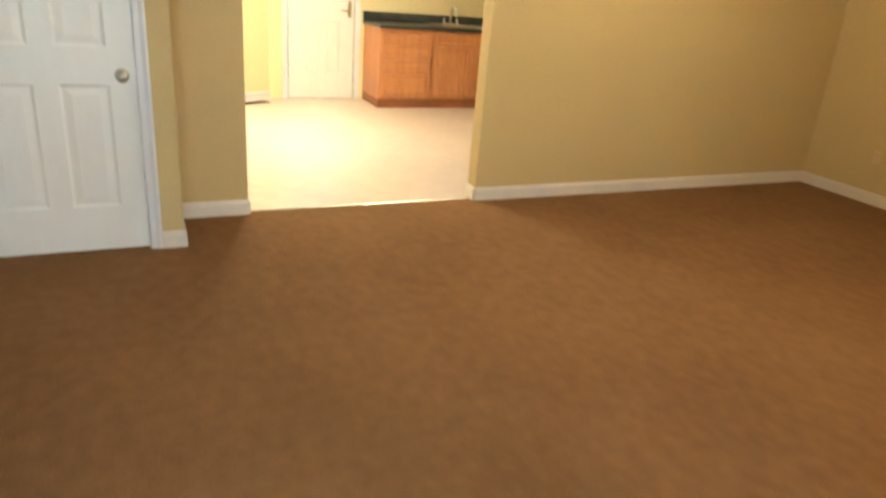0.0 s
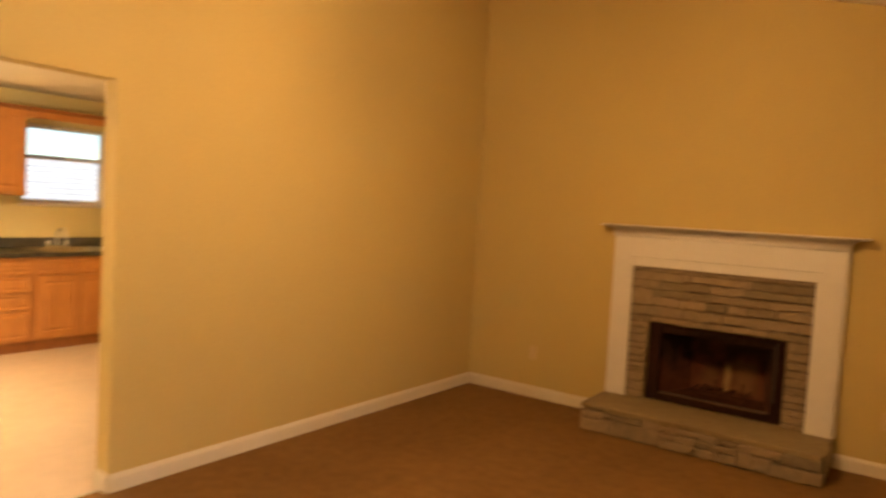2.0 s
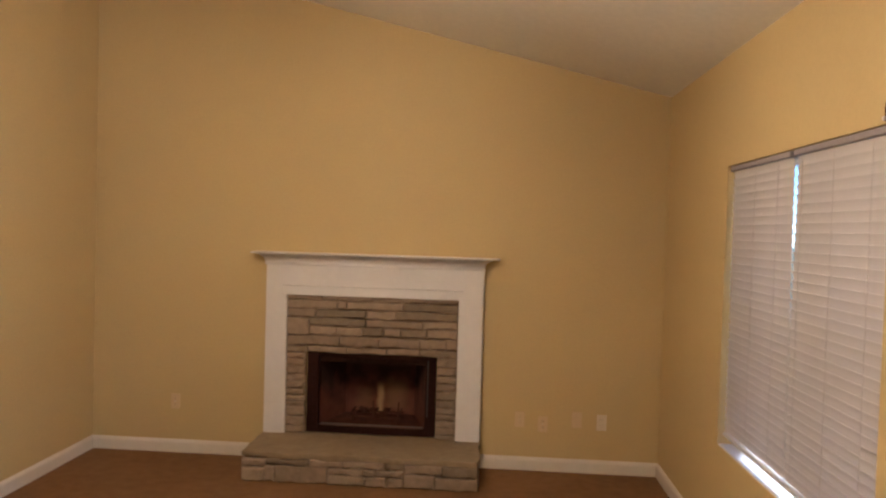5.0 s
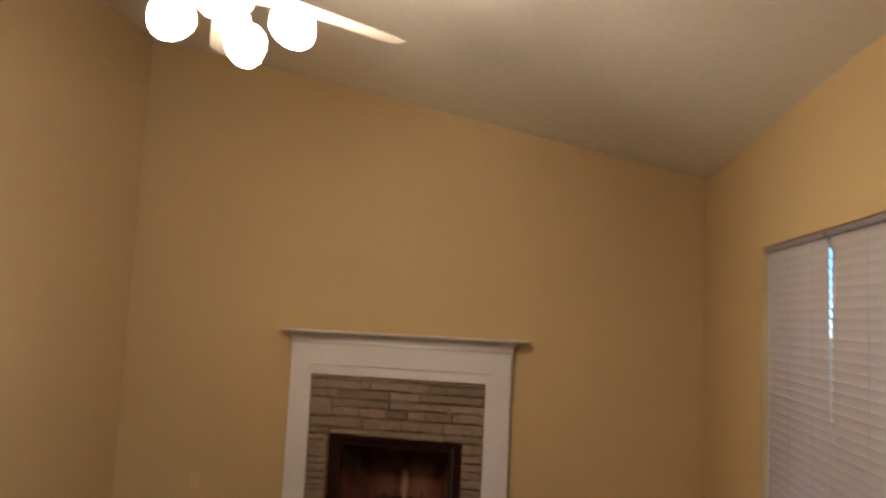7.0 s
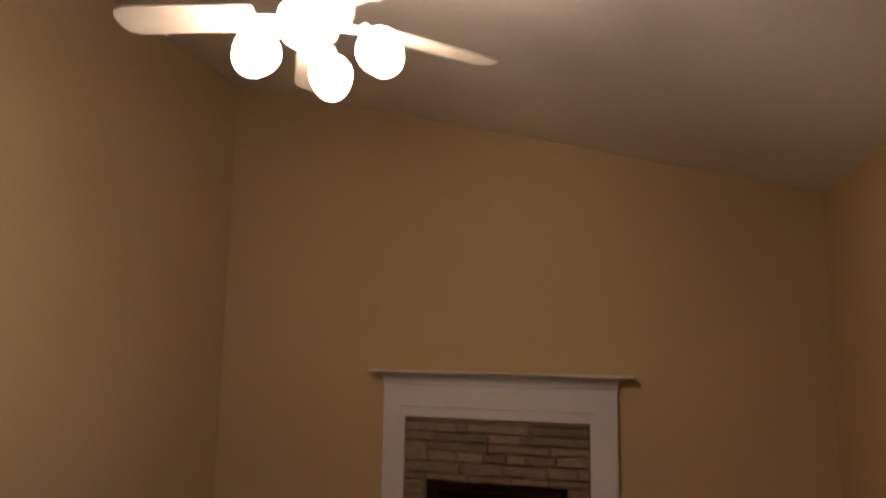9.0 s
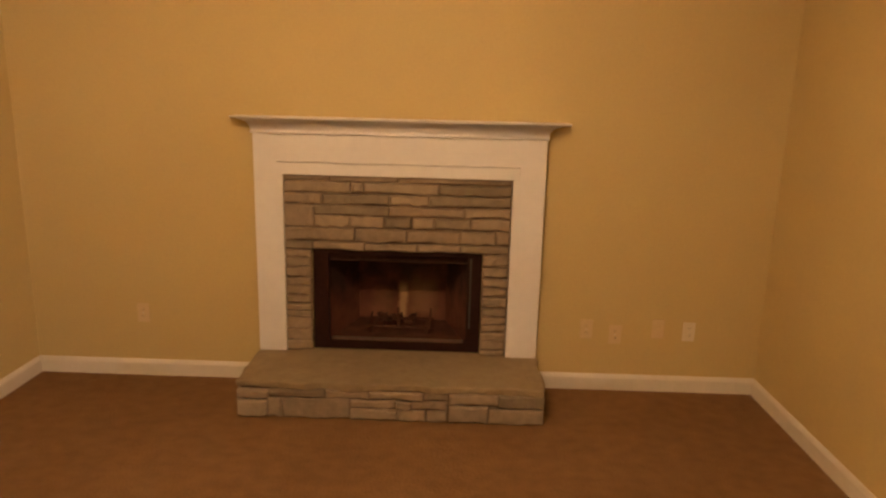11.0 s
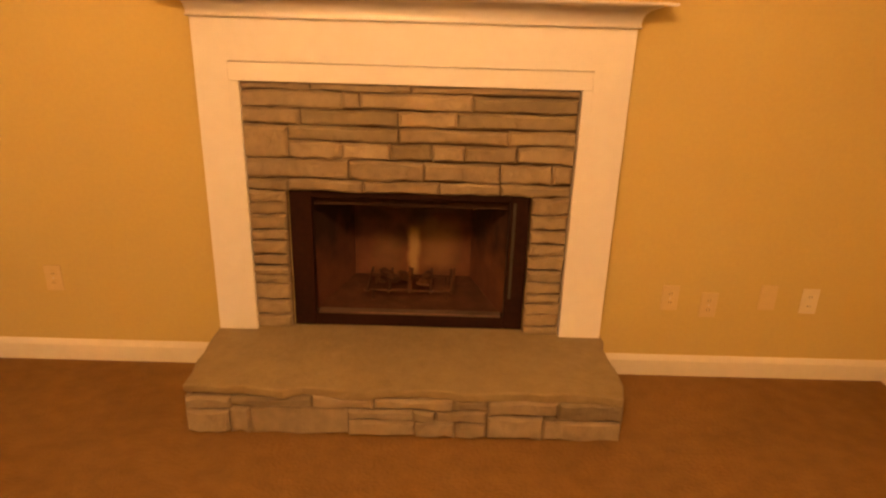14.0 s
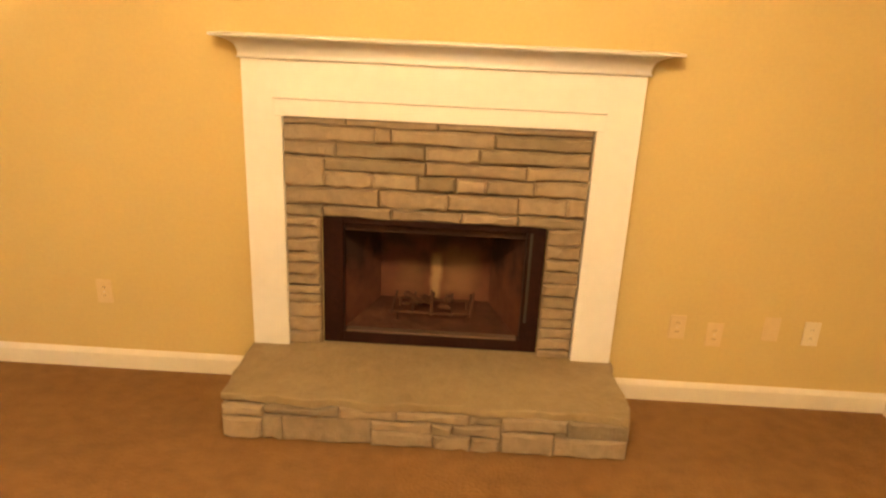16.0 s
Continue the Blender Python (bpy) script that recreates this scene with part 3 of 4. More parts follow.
# facing: courses over the firebox, from the top down, as height and joints across
SW, ST, FT = 0.612, 1.181, 0.773
courses = [
    (0.034, (-0.612, -0.353, 0.005, 0.612), ()),
    (0.062, (-0.612, -0.242, -0.176, 0.229, 0.612), (3,)),
    (0.062, (-0.612, -0.396, -0.039, 0.173, 0.612), (1, 3)),
    (0.058, (-0.445, -0.038, 0.364, 0.612), (0,)),
    (0.066, (-0.445, -0.247, -0.068, 0.085, 0.207, 0.401, 0.612), (2,)),
    (0.078, (-0.612, -0.222, 0.055, 0.342, 0.537, 0.612), ()),
    (0.048, (-0.612, -0.451, -0.172, 0.117, 0.344, 0.612), (0, 4)),
]
z = ST
k = 0
for row, (h, xs, olive) in enumerate(courses):
    for i, (x0, x1) in enumerate(zip(xs, xs[1:])):
        k += 1
        lay(x0, x1, z - h, z, STONE_Y + 0.012, 0.028, k, mat=M_OLIVE if i in olive else M_STONE)
    if row == 3:
        lay(-0.612, -0.445, z - h - 0.066, z, STONE_Y + 0.012, 0.032, 99)
    z -= h
left_h = [0.046, 0.052, 0.062, 0.046, 0.056, 0.050, 0.036, 0.038, 0.070, 0.070, 0.056]
right_h = [0.070, 0.062, 0.054, 0.052, 0.060, 0.056, 0.048, 0.044, 0.048, 0.054, 0.034]
for side, hs in ((-1, left_h), (1, right_h)):
    z = FT
    s = (FT - HEARTH) / sum(hs)
    for h in hs:
        k += 1
        a, b = sorted((side * (0.464 if side < 0 else 0.470), side * SW))
        lay(a, b, z - h * s, z, STONE_Y + 0.012, 0.028, k)
        z -= h * s
bm = bmesh.new()
for lo, hi in (((-SW, FT), (SW, ST)), ((-SW, HEARTH), (-0.464, FT)), ((0.470, HEARTH), (SW, FT))):
    box((lo[0], STONE_Y + 0.010, lo[1]), (hi[0], -0.001, hi[1]), 0, bm)
part("mortar_bed", bm, M_MORTAR, fire, "dark recessed mortar")

# hearth: core, slab, stones of the front and the two ends
HX, HY, HC = 0.772, -0.485, 0.0145
part("hearth_core", box((HC - HX + 0.022, HY + 0.024, 0), (HC + HX - 0.022, -0.001, HEARTH - 0.03)), M_MORTAR, fire)
bm = bmesh.new()
rnd = random.Random(5)
rim = []
N = 22
pts_ = [(HC - HX + 2 * HX * i / N, HY) for i in range(N + 1)] + [(HC + HX, HY + (-HY) * i / 6) for i in range(1, 7)] + [(HC + HX - 2 * HX * i / N, -0.001) for i in range(1, N + 1)] + [(HC - HX, -0.001 + HY * i / 6) for i in range(1, 6)]
for x, y in pts_:
    e = 0 if y > -0.01 else 1
    jx, jy = rnd.uniform(-0.011, 0.009) * e, rnd.uniform(-0.014, 0.011) * e
    rim.append((x + jx, y + jy, rnd.uniform(-0.006, 0.005) * e))
ring = [[bm.verts.new((HC + (x - HC) * s, y * t_ if y < -0.01 else y, z_ + dz * q)) for x, y, dz in rim] for s, t_, z_, q in ((0.99, 0.985, HEARTH - 0.036, 1), (0.999, 0.998, HEARTH - 0.028, 1), (1.0, 1.0, HEARTH - 0.004, 0.5), (0.996, 0.994, HEARTH, 0))]
for p, q in zip(ring, ring[1:]):
    for i in range(len(p)):
        j = (i + 1) % len(p)
        bm.faces.new((p[i], p[j], q[j], q[i]))
bm.faces.new(ring[-1])
bm.faces.new(ring[0][::-1])
part("hearth_slab", bm, M_SLAB, fire, "grey green flagstone hearth top")
# across and down the front, each as a share of its width and height
front = [
    (0.000, 0.105, 0.06, 0.40, 0), (0.000, 0.098, 0.40, 1.00, 0), (0.098, 0.147, 0.34, 1.00, 0), (0.105, 0.290, 0.00, 0.27, 1), (0.147, 0.370, 0.27, 1.00, 0),
    (0.290, 0.430, 0.00, 0.30, 0), (0.370, 0.520, 0.30, 0.60, 0), (0.370, 0.525, 0.60, 1.00, 0), (0.430, 0.610, 0.00, 0.30, 0), (0.520, 0.570, 0.30, 0.60, 1), (0.570, 0.690, 0.27, 0.60, 0),
    (0.525, 0.618, 0.60, 1.00, 0), (0.618, 0.690, 0.60, 1.00, 0), (0.610, 0.690, 0.00, 0.27, 1), (0.690, 0.850, 0.00, 0.40, 0), (0.690, 0.820, 0.40, 1.00, 0), (0.850, 1.000, 0.00, 0.45, 1), (0.820, 0.850, 0.40, 0.45, 1), (0.820, 1.000, 0.45, 1.00, 0),
]
FH = 0.160
for u0, u1, v0, v1, olive in front:
    k += 1
    lay(HC - HX + 2 * HX * u0, HC - HX + 2 * HX * u1, FH * (1 - v1), FH * (1 - v0), HY + 0.030, 0.030, k, 0.0065, M_OLIVE if olive else M_STONE)
for side in (-1, 1):
    for y0, y1, z0, z1 in ((-0.485, -0.24, 0.078, 0.152), (-0.24, 0.0, 0.094, 0.152), (-0.485, -0.30, 0, 0.078), (-0.30, -0.24, 0.0, 0.078), (-0.24, 0.0, 0.0, 0.094)):
        k += 1
        y0 += 0.028 if y0 < -0.4 else 0
        ob = new("stone", stone_mesh(y1 - y0 - 0.0035, z1 - z0 - 0.0035, 0.026, k))
        ob.parent = fire
        ob.matrix_basis = pose(HC + side * (HX - 0.026), (y0 + y1) / 2, (z0 + z1) / 2, 0, 0, 90 if side > 0 else -90)

# firebox
fb = part("firebox", box((-0.458, 0.50, HEARTH + 0.001), (0.466, 0.515, 0.774)), M_SOOT, fire, "black steel firebox with firebrick panels")
bm = bmesh.new()
FZ0, FZ1 = HEARTH + 0.004, 0.772
box((-0.458, -0.016, FZ0), (-0.372, 0.03, FZ1), 0.003, bm)
box((0.390, -0.016, FZ0), (0.467, 0.03, FZ1), 0.003, bm)
box((-0.372, -0.016, FZ1 - 0.030), (0.390, 0.03, FZ1), 0.003, bm)
box((-0.372, -0.016, FZ0), (0.390, 0.03, FZ0 + 0.054), 0.003, bm)
part("face_frame", bm, M_BLACK, fb, "black steel face frame")
# Narrow strip, paler than the face frame above the bottom bar.
part("frame_edge", box((-0.360, -0.021, FZ0 + 0.0545), (0.378, 0.02, FZ0 + 0.0625), 0.002), M_EDGE, fb, "paler lower edge")
part("side_rail", box((0.402, -0.020, FZ0 + 0.14), (0.414, -0.0162, FZ1 - 0.03), 0.002), M_DARK, fb, "dark steel rail")
part("firebox_floor", box((-0.45, 0.03, HEARTH + 0.001), (0.45, 0.50, HEARTH + 0.03)), M_BOXFLOOR, fb, "dark red-brown firebox floor")
for side in (-1, 1):
    part("side_panel", flat([(side * 0.40, 0.032), (side * 0.27, 0.46), (side * 0.29, 0.47), (side * 0.43, 0.032)], HEARTH + 0.03, 0.772), M_BRICK, fb, "sooty firebrick side panel")
part("back_panel", wall_mesh("y", 0.46, 0.485, -0.29, 0.29, HEARTH + 0.03, 0.772), M_BRICKBACK, fb, "sooty firebrick back panel with a pale streak")
part("damper_hood", flat([(-0.40, 0.032), (0.40, 0.032), (0.28, 0.46), (-0.28, 0.46)], 0.70, 0.765), M_SOOT, fb, "black smoke hood")

grate = thing("fire_grate", (0, 0.26, HEARTH + 0.03), "black cast iron log grate on the firebox floor", "grate")
for i in range(5):
    x = -0.18 + 0.09 * i
    bm = rod((x, -0.11, 0.052), (x, 0.13, 0.060), 0.006, 0.006, 8)
    if i in (2, 4):
        rod((x, -0.108, 0.050), (x + 0.004 * (i - 2), -0.122, 0.175), 0.0075, 0.005, 8, bm)
    part("bar", bm, M_GRATE, grate)
for y in (-0.07, 0.09):
    part("cross_bar", rod((-0.20, y, 0.043), (0.20, y, 0.043), 0.005, 0.005, 8), M_GRATE, grate)
    for x in (-0.16, 0.16):
        part("leg", rod((x, y, 0.0), (x, y, 0.044), 0.006, 0.006, 8), M_GRATE, grate)

# burnt remains: a low uneven heap lying over the bars
coals = thing("charred_wood", (0.01, 0.28, HEARTH + 0.088), "low heap of charred wood and ash on the grate", "charred wood")
dice = random.Random(41)
for i in range(13):
    a = dice.uniform(-0.14, 0.14)
    r = dice.uniform(0.011, 0.021)
    lump = bmesh.new()
    bmesh.ops.create_icosphere(lump, subdivisions=2, radius=r)
    for v in lump.verts:
        v.co *= dice.uniform(0.82, 1.15)
    bmesh.ops.transform(lump, verts=lump.verts, matrix=pose(a, dice.uniform(-0.06, 0.07), r * 0.75 - 0.006, dice.uniform(-15, 15), dice.uniform(-15, 15), dice.uniform(-70, 70)) @ Matrix.Diagonal((2.2, 1.0, 0.85, 1)))
    part("charred_piece", lump, M_CHAR, coals, smooth=True)

# ---- mantel ----
mantel = thing("mantel", (0.0055, 0, 0), "white painted wood mantel round the stone", "mantel")
SX, LX = 0.6075, {-1: 0.757, 1: 0.773}
MY = -0.066
for side in (-1, 1):
    a, b = sorted((side * (SX + 0.034), side * LX[side]))
    bm = box((a, MY, HEARTH + 0.001), (b, -0.001, 1.2465), 0)
    leg = part("leg", bm, M_TRIM, mantel, "white painted pilaster board")
    a, b = sorted((side * SX, side * (SX + 0.0338)))
    part("inner_strip", box((a, MY + 0.0006, HEARTH + 0.001), (b, -0.001, 1.179), 0), M_TRIM, leg)
    a, b = sorted((side * LX[side], side * (LX[side] + 0.010)))
    part("back_band", box((a, -0.030, HEARTH + 0.001), (b, -0.001, 1.406), 0.003), M_TRIM, leg)
frz = part("frieze", box((-LX[-1], MY, 1.2465), (LX[1], -0.001, 1.445), 0), M_TRIM, mantel)
part("inner_strip", box((-SX - 0.0335, MY + 0.0008, 1.180), (SX + 0.0335, -0.001, 1.2430), 0), M_TRIM, frz)


def crown_ring():
    """Crown moulding under the shelf, with its returns at both ends."""
    prof = [(0.002, 1.392), (0.011, 1.392), (0.012, 1.398), (0.008, 1.401), (0.009, 1.415), (0.012, 1.428), (0.018, 1.440), (0.030, 1.451), (0.048, 1.460), (0.062, 1.4645), (0.066, 1.4675)]
    bm = bmesh.new()
    rows_ = []
    for o, z_ in prof:
        y, x0, x1 = MY - 0.002 - o * 0.8, -LX[-1] - o, LX[1] + o
        rows_.append([bm.verts.new(v) for v in ((x0, -0.001, z_), (x0, y, z_), (x1, y, z_), (x1, -0.001, z_))])
    for p, q in zip(rows_, rows_[1:]):
        for i in range(3):
            bm.faces.new((p[i], p[i + 1], q[i + 1], q[i]))
    bm.faces.new(rows_[0])
    bm.faces.new(rows_[-1])
    return bm


part("crown", crown_ring(), M_TRIM, mantel, "white crown moulding", smooth=True)
bm = bmesh.new()
lip = [(0.066, 1.4680), (0.076, 1.4685), (0.082, 1.4710), (0.084, 1.4745), (0.083, 1.4780), (0.080, 1.4790)]
rows_ = [[bm.verts.new(v) for v in ((-LX[-1] - 0.014 - o, -0.001, z_), (-LX[-1] - 0.014 - o, MY - 0.002 - o * 0.76, z_), (LX[1] + 0.028 + o, MY - 0.002 - o * 0.76, z_), (LX[1] + 0.028 + o, -0.001, z_))] for o, z_ in lip]
for p, q in zip(rows_, rows_[1:]):
    for i in range(4):
        bm.faces.new((p[i], p[(i + 1) % 4], q[(i + 1) % 4], q[i]))
bm.faces.new(rows_[0])
bm.faces.new(rows_[-1])
part("shelf", bm, M_TRIM, mantel, "white shelf with an undercut edge")


# ---- outlets ----
def outlet(x, z, mat, label, sockets=True):
    th = thing("wall_outlet", (x, 0, z), label, "outlet")
    pl = part("plate", box((-0.034, -0.006, -0.055), (0.034, 0, 0.055), 0.003, seg=2), mat, th)
    for dz in ((-0.02, 0.02) if sockets else (0,)):
        bm = lathe([(0, 0.0075), (0.014, 0.0075), (0.0155, 0.006), (0.0155, 0)], 16, Matrix.Translation((0, 0, dz)) @ pose(0, 0, 0, 90))
        so = part("socket", bm, mat, th)
        if sockets:
            b2 = bmesh.new()
            for dx in (-0.005, 0.005):
                box((dx - 0.001, -0.0082, dz - 0.003), (dx + 0.001, -0.0074, dz + 0.005), 0, b2)
            part("slot", b2, M_DARK, so)
    part("screw", rod((0, -0.0072, 0), (0, -0.004, 0), 0.003, seg=8), M_STEEL, th) if sockets else None
    return th


outlet(1.062, 0.356, M_PLATE2, "almond duplex outlet on the tan wall")
outlet(1.223, 0.329, M_PLATE2, "almond duplex outlet set lower than its neighbours")
outlet(1.458, 0.369, M_PLATE2, "almond cable plate on the tan wall", False)
outlet(1.629, 0.357, M_PLATE, "white duplex outlet near the corner")
outlet(-1.425, 0.370, M_PLATE2, "almond duplex outlet on the tan wall")


# ---- closet door ----
def six_panel_door():
    th = tagged(new("door_1"), "closed white six panel door with a nickel knob", "door", kind="structure")
    w, h = DOOR_B - DOOR_A - 0.006, DOOR_H - 0.008
    half = w / 2
    st, mid = 0.115, 0.05
    cols = ((-half + st, -mid), (mid, half - st))
    rows_ = ((0.23, 0.83), (1.00, 1.58), (1.69, 1.90))
    panels = [(a, b, c, e) for a, b in cols for c, e in rows_]
    leaf = part("leaf", panel_front(w, h, 0.035, panels, 0.014, None, 0.0045), M_DOOR, th)
    leaf.matrix_basis = pose(JOG_X - 0.047, (DOOR_A + DOOR_B) / 2, 0.010, 0, 0, 90)
    kb = part("knob", lathe([(0, 0.066), (0.020, 0.062), (0.027, 0.050), (0.026, 0.042), (0.014, 0.032), (0.011, 0.016), (0.011, 0.009), (0.031, 0.008), (0.033, 0.0)], 20), M_STEEL, th, "round brushed nickel knob", smooth=True)
    kb.matrix_basis = pose(JOG_X - 0.012, DOOR_B - 0.062, 0.885, 0, 90, 0)
    bm = bmesh.new()
    box((JOG_X - 0.11, DOOR_B - 0.003, 0), (JOG_X - 0.001, DOOR_B - 0.0002, DOOR_H), 0, bm)
    box((JOG_X - 0.11, DOOR_A + 0.0002, 0), (JOG_X - 0.001, DOOR_A + 0.003, DOOR_H), 0, bm)
    part("jamb", bm, M_TRIM, th)
    prof = [(0, 0), (0, 0.016), (0.012, 0.019), (0.030, 0.012), (0.048, 0.010), (0.057, 0.008), (0.060, 0)]
    part("casing", sweep(prof, "z", 0.001, DOOR_H + 0.06, lambda s, o, u: (JOG_X + u, DOOR_B + 0.060 - o, s)), M_TRIM, th)
    part("casing", sweep(prof, "z", 0.001, DOOR_H + 0.06, lambda s, o, u: (JOG_X + u, DOOR_A - 0.060 + o, s)), M_TRIM, th)
    part("casing", sweep(prof, "y", DOOR_A, DOOR_B, lambda s, o, u: (JOG_X + u, s, DOOR_H + 0.060 - o)), M_TRIM, th)


six_panel_door()


# ---- ceiling fan ----
def ceiling_fan():
    th = thing("ceiling_fan", (FANX, FANY, FANZ), "white five blade ceiling fan with four lit glass shades", "ceiling fan")
    up = ceiling_z(FANX) - FANZ
    part("canopy", lathe([(0.0, up + 0.03), (0.066, up + 0.03), (0.068, up - 0.03), (0.05, up - 0.075), (0.02, up - 0.095), (0.0, up - 0.095)], 24), M_TRIM, th, smooth=True)
    part("downrod", rod((0, 0, 0.1), (0, 0, up - 0.09), 0.0125), M_TRIM, th)
    part("motor", lathe([(0, 0.115), (0.03, 0.115), (0.05, 0.098), (0.092, 0.080), (0.108, 0.055), (0.108, 0.012), (0.096, -0.012), (0.068, -0.026), (0, -0.026)], 32), M_BLADE, th, "cream motor housing", smooth=True)
    part("switch_cup", lathe([(0, -0.026), (0.058, -0.026), (0.062, -0.04), (0.058, -0.065), (0.035, -0.078), (0, -0.082)], 24), M_TRIM, th, smooth=True)
    bladem = bmesh.new()
    r0, r1, w0, w1 = 0.20, 0.66, 0.058, 0.068
    outl = [(r0, -w0), (r0 + 0.02, -w0 - 0.004), (r1 - 0.05, -w1), (r1 - 0.015, -w1 * 0.8), (r1, -w1 * 0.35), (r1, w1 * 0.35), (r1 - 0.015, w1 * 0.8), (r1 - 0.05, w1), (r0 + 0.02, w0 + 0.004), (r0, w0)]
    a = [bladem.verts.new((x, y, 0.003)) for x, y in outl]
    b = [bladem.verts.new((x, y, -0.003)) for x, y in outl]
    bladem.faces.new(a), bladem.faces.new(b[::-1])
    for i in range(len(a)):
        bladem.faces.new((a[i], b[i], b[(i + 1) % len(a)], a[(i + 1) % len(a)]))
    me = mesh_of("blade", bladem, M_BLADE)
    arm = box((0.085, -0.022, -0.008), (0.215, 0.022, -0.003), 0.002)
    box((0.205, -0.042, -0.009), (0.265, 0.042, -0.004), 0.002, arm)
    arm_me = mesh_of("blade_iron", arm, M_TRIM)
    for i in range(5):
        o = new("blade", me)
        o.parent = th
        m = pose(0, 0, 0.0, 0, 0, 46 + 72 * i) @ pose(0, 0, 0, 12, 0, 0)
        o.matrix_basis = m
        ir = new("blade_iron", arm_me)
        ir.parent = o
    for i in range(4):
        turn = pose(0, 0, -0.040, 0, 0, 12 + 90 * i)
        hol = part("light_arm", rod((0.05, 0, 0), (0.143, 0, -0.012), 0.012, 0.010), M_TRIM, th)
        hol.matrix_basis = turn
        tilt = turn @ pose(0.146, 0, -0.012, 0, -36, 0)
        cup = part("socket_cup", lathe([(0, 0.02), (0.022, 0.018), (0.026, 0.0), (0.026, -0.022), (0, -0.022)], 16), M_TRIM, th, smooth=True)
        cup.matrix_basis = tilt
        sh = part("shade", lathe([(0.024, -0.010), (0.044, -0.022), (0.059, -0.042), (0.064, -0.062), (0.061, -0.085), (0.052, -0.107), (0.041, -0.124), (0.026, -0.137), (0.012, -0.142), (0.0, -0.143)], 24), M_SHADE, th, "lit frosted glass tulip shade", smooth=True)
        sh.matrix_basis = tilt @ Matrix.Diagonal((1.15, 1.15, 1.15, 1))
    return th


ceiling_fan()


# ---- kitchen things ----
def face_leaf(name, parent, ya, yb, za, zb, x, mat=M_OAK):
    """A raised panel door or drawer front in a plane across x, front towards +x."""
    w, h = yb - ya, zb - za
    e = 0.055 if h > 0.3 else 0.022
    bm = panel_front(w, h, 0.019, [(-w / 2 + e, w / 2 - e, e, h - e)], 0.008)
    o = part(name, bm, mat, parent)
    o.matrix_basis = pose(x, (ya + yb) / 2, za, 0, 0, 90)
    return o


def base_cabinet(ya, yb, drawers, label):
    th = thing("base_cabinet", (KX, (ya + yb) / 2, 0), label, "cabinet", "kitchen base cabinets")
    w = yb - ya
    part("body", box((0.003, -w / 2, 0.10), (0.590, w / 2, 0.875), 0.002), M_OAK, th)
    part("toe_kick", box((0.003, -w / 2 + 0.002, 0.0022), (0.572, w / 2 - 0.002, 0.10)), M_OAKDARK, th, "dark recessed toe kick")
    x = 0.591
    if drawers:
        z = 0.125
        for h in (0.27, 0.16, 0.16, 0.12):
            face_leaf("drawer_front", th, -w / 2 + 0.025, w / 2 - 0.025, z, z + h - 0.012, x)
            z += h
    else:
        f = face_leaf("drawer_front", th, -w / 2 + 0.025, w / 2 - 0.025, 0.72, 0.855, x)
        for a, b in ((-w / 2 + 0.025, -0.006), (0.006, w / 2 - 0.025)):
            face_leaf("door", th, a, b, 0.125, 0.70, x)
    return th


CAB_L = -2.827
base_cabinet(CAB_L, -2.19, True, "honey oak drawer base cabinet under the worktop")
base_cabinet(-2.188, -1.35, False, "honey oak sink base cabinet with two doors")
base_cabinet(-1.348, -0.61, False, "honey oak base cabinet with two doors")

wt = thing("worktop", (KX, -1.75, 0.876), "dark green black laminate worktop with back lip", "worktop")
SINK = (-2.10, -1.42)
bm = bmesh.new()
ya, yb = CAB_L - 0.02 + 1.75, -0.61 + 1.75
s0, s1 = SINK[0] + 1.75, SINK[1] + 1.75
box((0.003, ya, 0), (0.635, s0, 0.040), 0.006, bm)
box((0.003, s1, 0), (0.635, yb, 0.040), 0.006, bm)
box((0.003, s0, 0), (0.10, s1, 0.040), 0, bm)
box((0.54, s0, 0), (0.635, s1, 0.040), 0, bm)
part("top", bm, M_LAMINATE, wt)
part("back_lip", box((0.003, ya, 0.041), (0.022, yb, 0.14), 0.004), M_LAMINATE, wt)

sk = thing("kitchen_sink", (KX, -1.76, 0.917), "stainless steel sink set in the worktop", "sink")
bm = bmesh.new()
loops = []
for x0, x1, y, z_ in ((0.085, 0.555, 0.355, 0.001), (0.085, 0.555, 0.355, 0.006), (0.115, 0.53, 0.325, 0.006), (0.125, 0.52, 0.315, -0.15)):
    loops.append([bm.verts.new(v) for v in ((x0, -y, z_), (x1, -y, z_), (x1, y, z_), (x0, y, z_))])
for p, q in zip(loops, loops[1:]):
    for i in range(4):
        bm.faces.new((p[i], p[(i + 1) % 4], q[(i + 1) % 4], q[i]))
bm.faces.new(loops[-1])
part("basin", bm, M_STEEL, sk)
fc = thing("faucet", (KX + 0.075, -1.76, 0.917), "chrome kitchen faucet behind the sink", "faucet")
part("base", box((-0.025, -0.11, 0), (0.025, 0.11, 0.018), 0.008, seg=2), M_STEEL, fc)
cu = bpy.data.curves.new("spout", "CURVE")
cu.dimensions, cu.bevel_depth, cu.bevel_resolution = "3D", 0.011, 3
sp = cu.splines.new("POLY")
arc = [(0, 0, 0.015), (0, 0, 0.12)] + [(0.09 - 0.09 * math.cos(a_), 0, 0.12 + 0.075 * math.sin(a_)) for a_ in [math.pi * i / 8 for i in range(1, 8)]] + [(0.18, 0, 0.10)]
sp.points.add(len(arc) - 1)
for p_, v in zip(sp.points, arc):
    p_.co = (*v, 1)
ob = new("spout", cu)
cu.materials.append(M_STEEL)
ob.parent = fc
for y in (-0.085, 0.085):
    part("handle", lathe([(0, 0.055), (0.016, 0.052), (0.020, 0.035), (0.014, 0.02), (0.016, 0)], 14, Matrix.Translation((0, y, 0.017))), M_STEEL, fc)


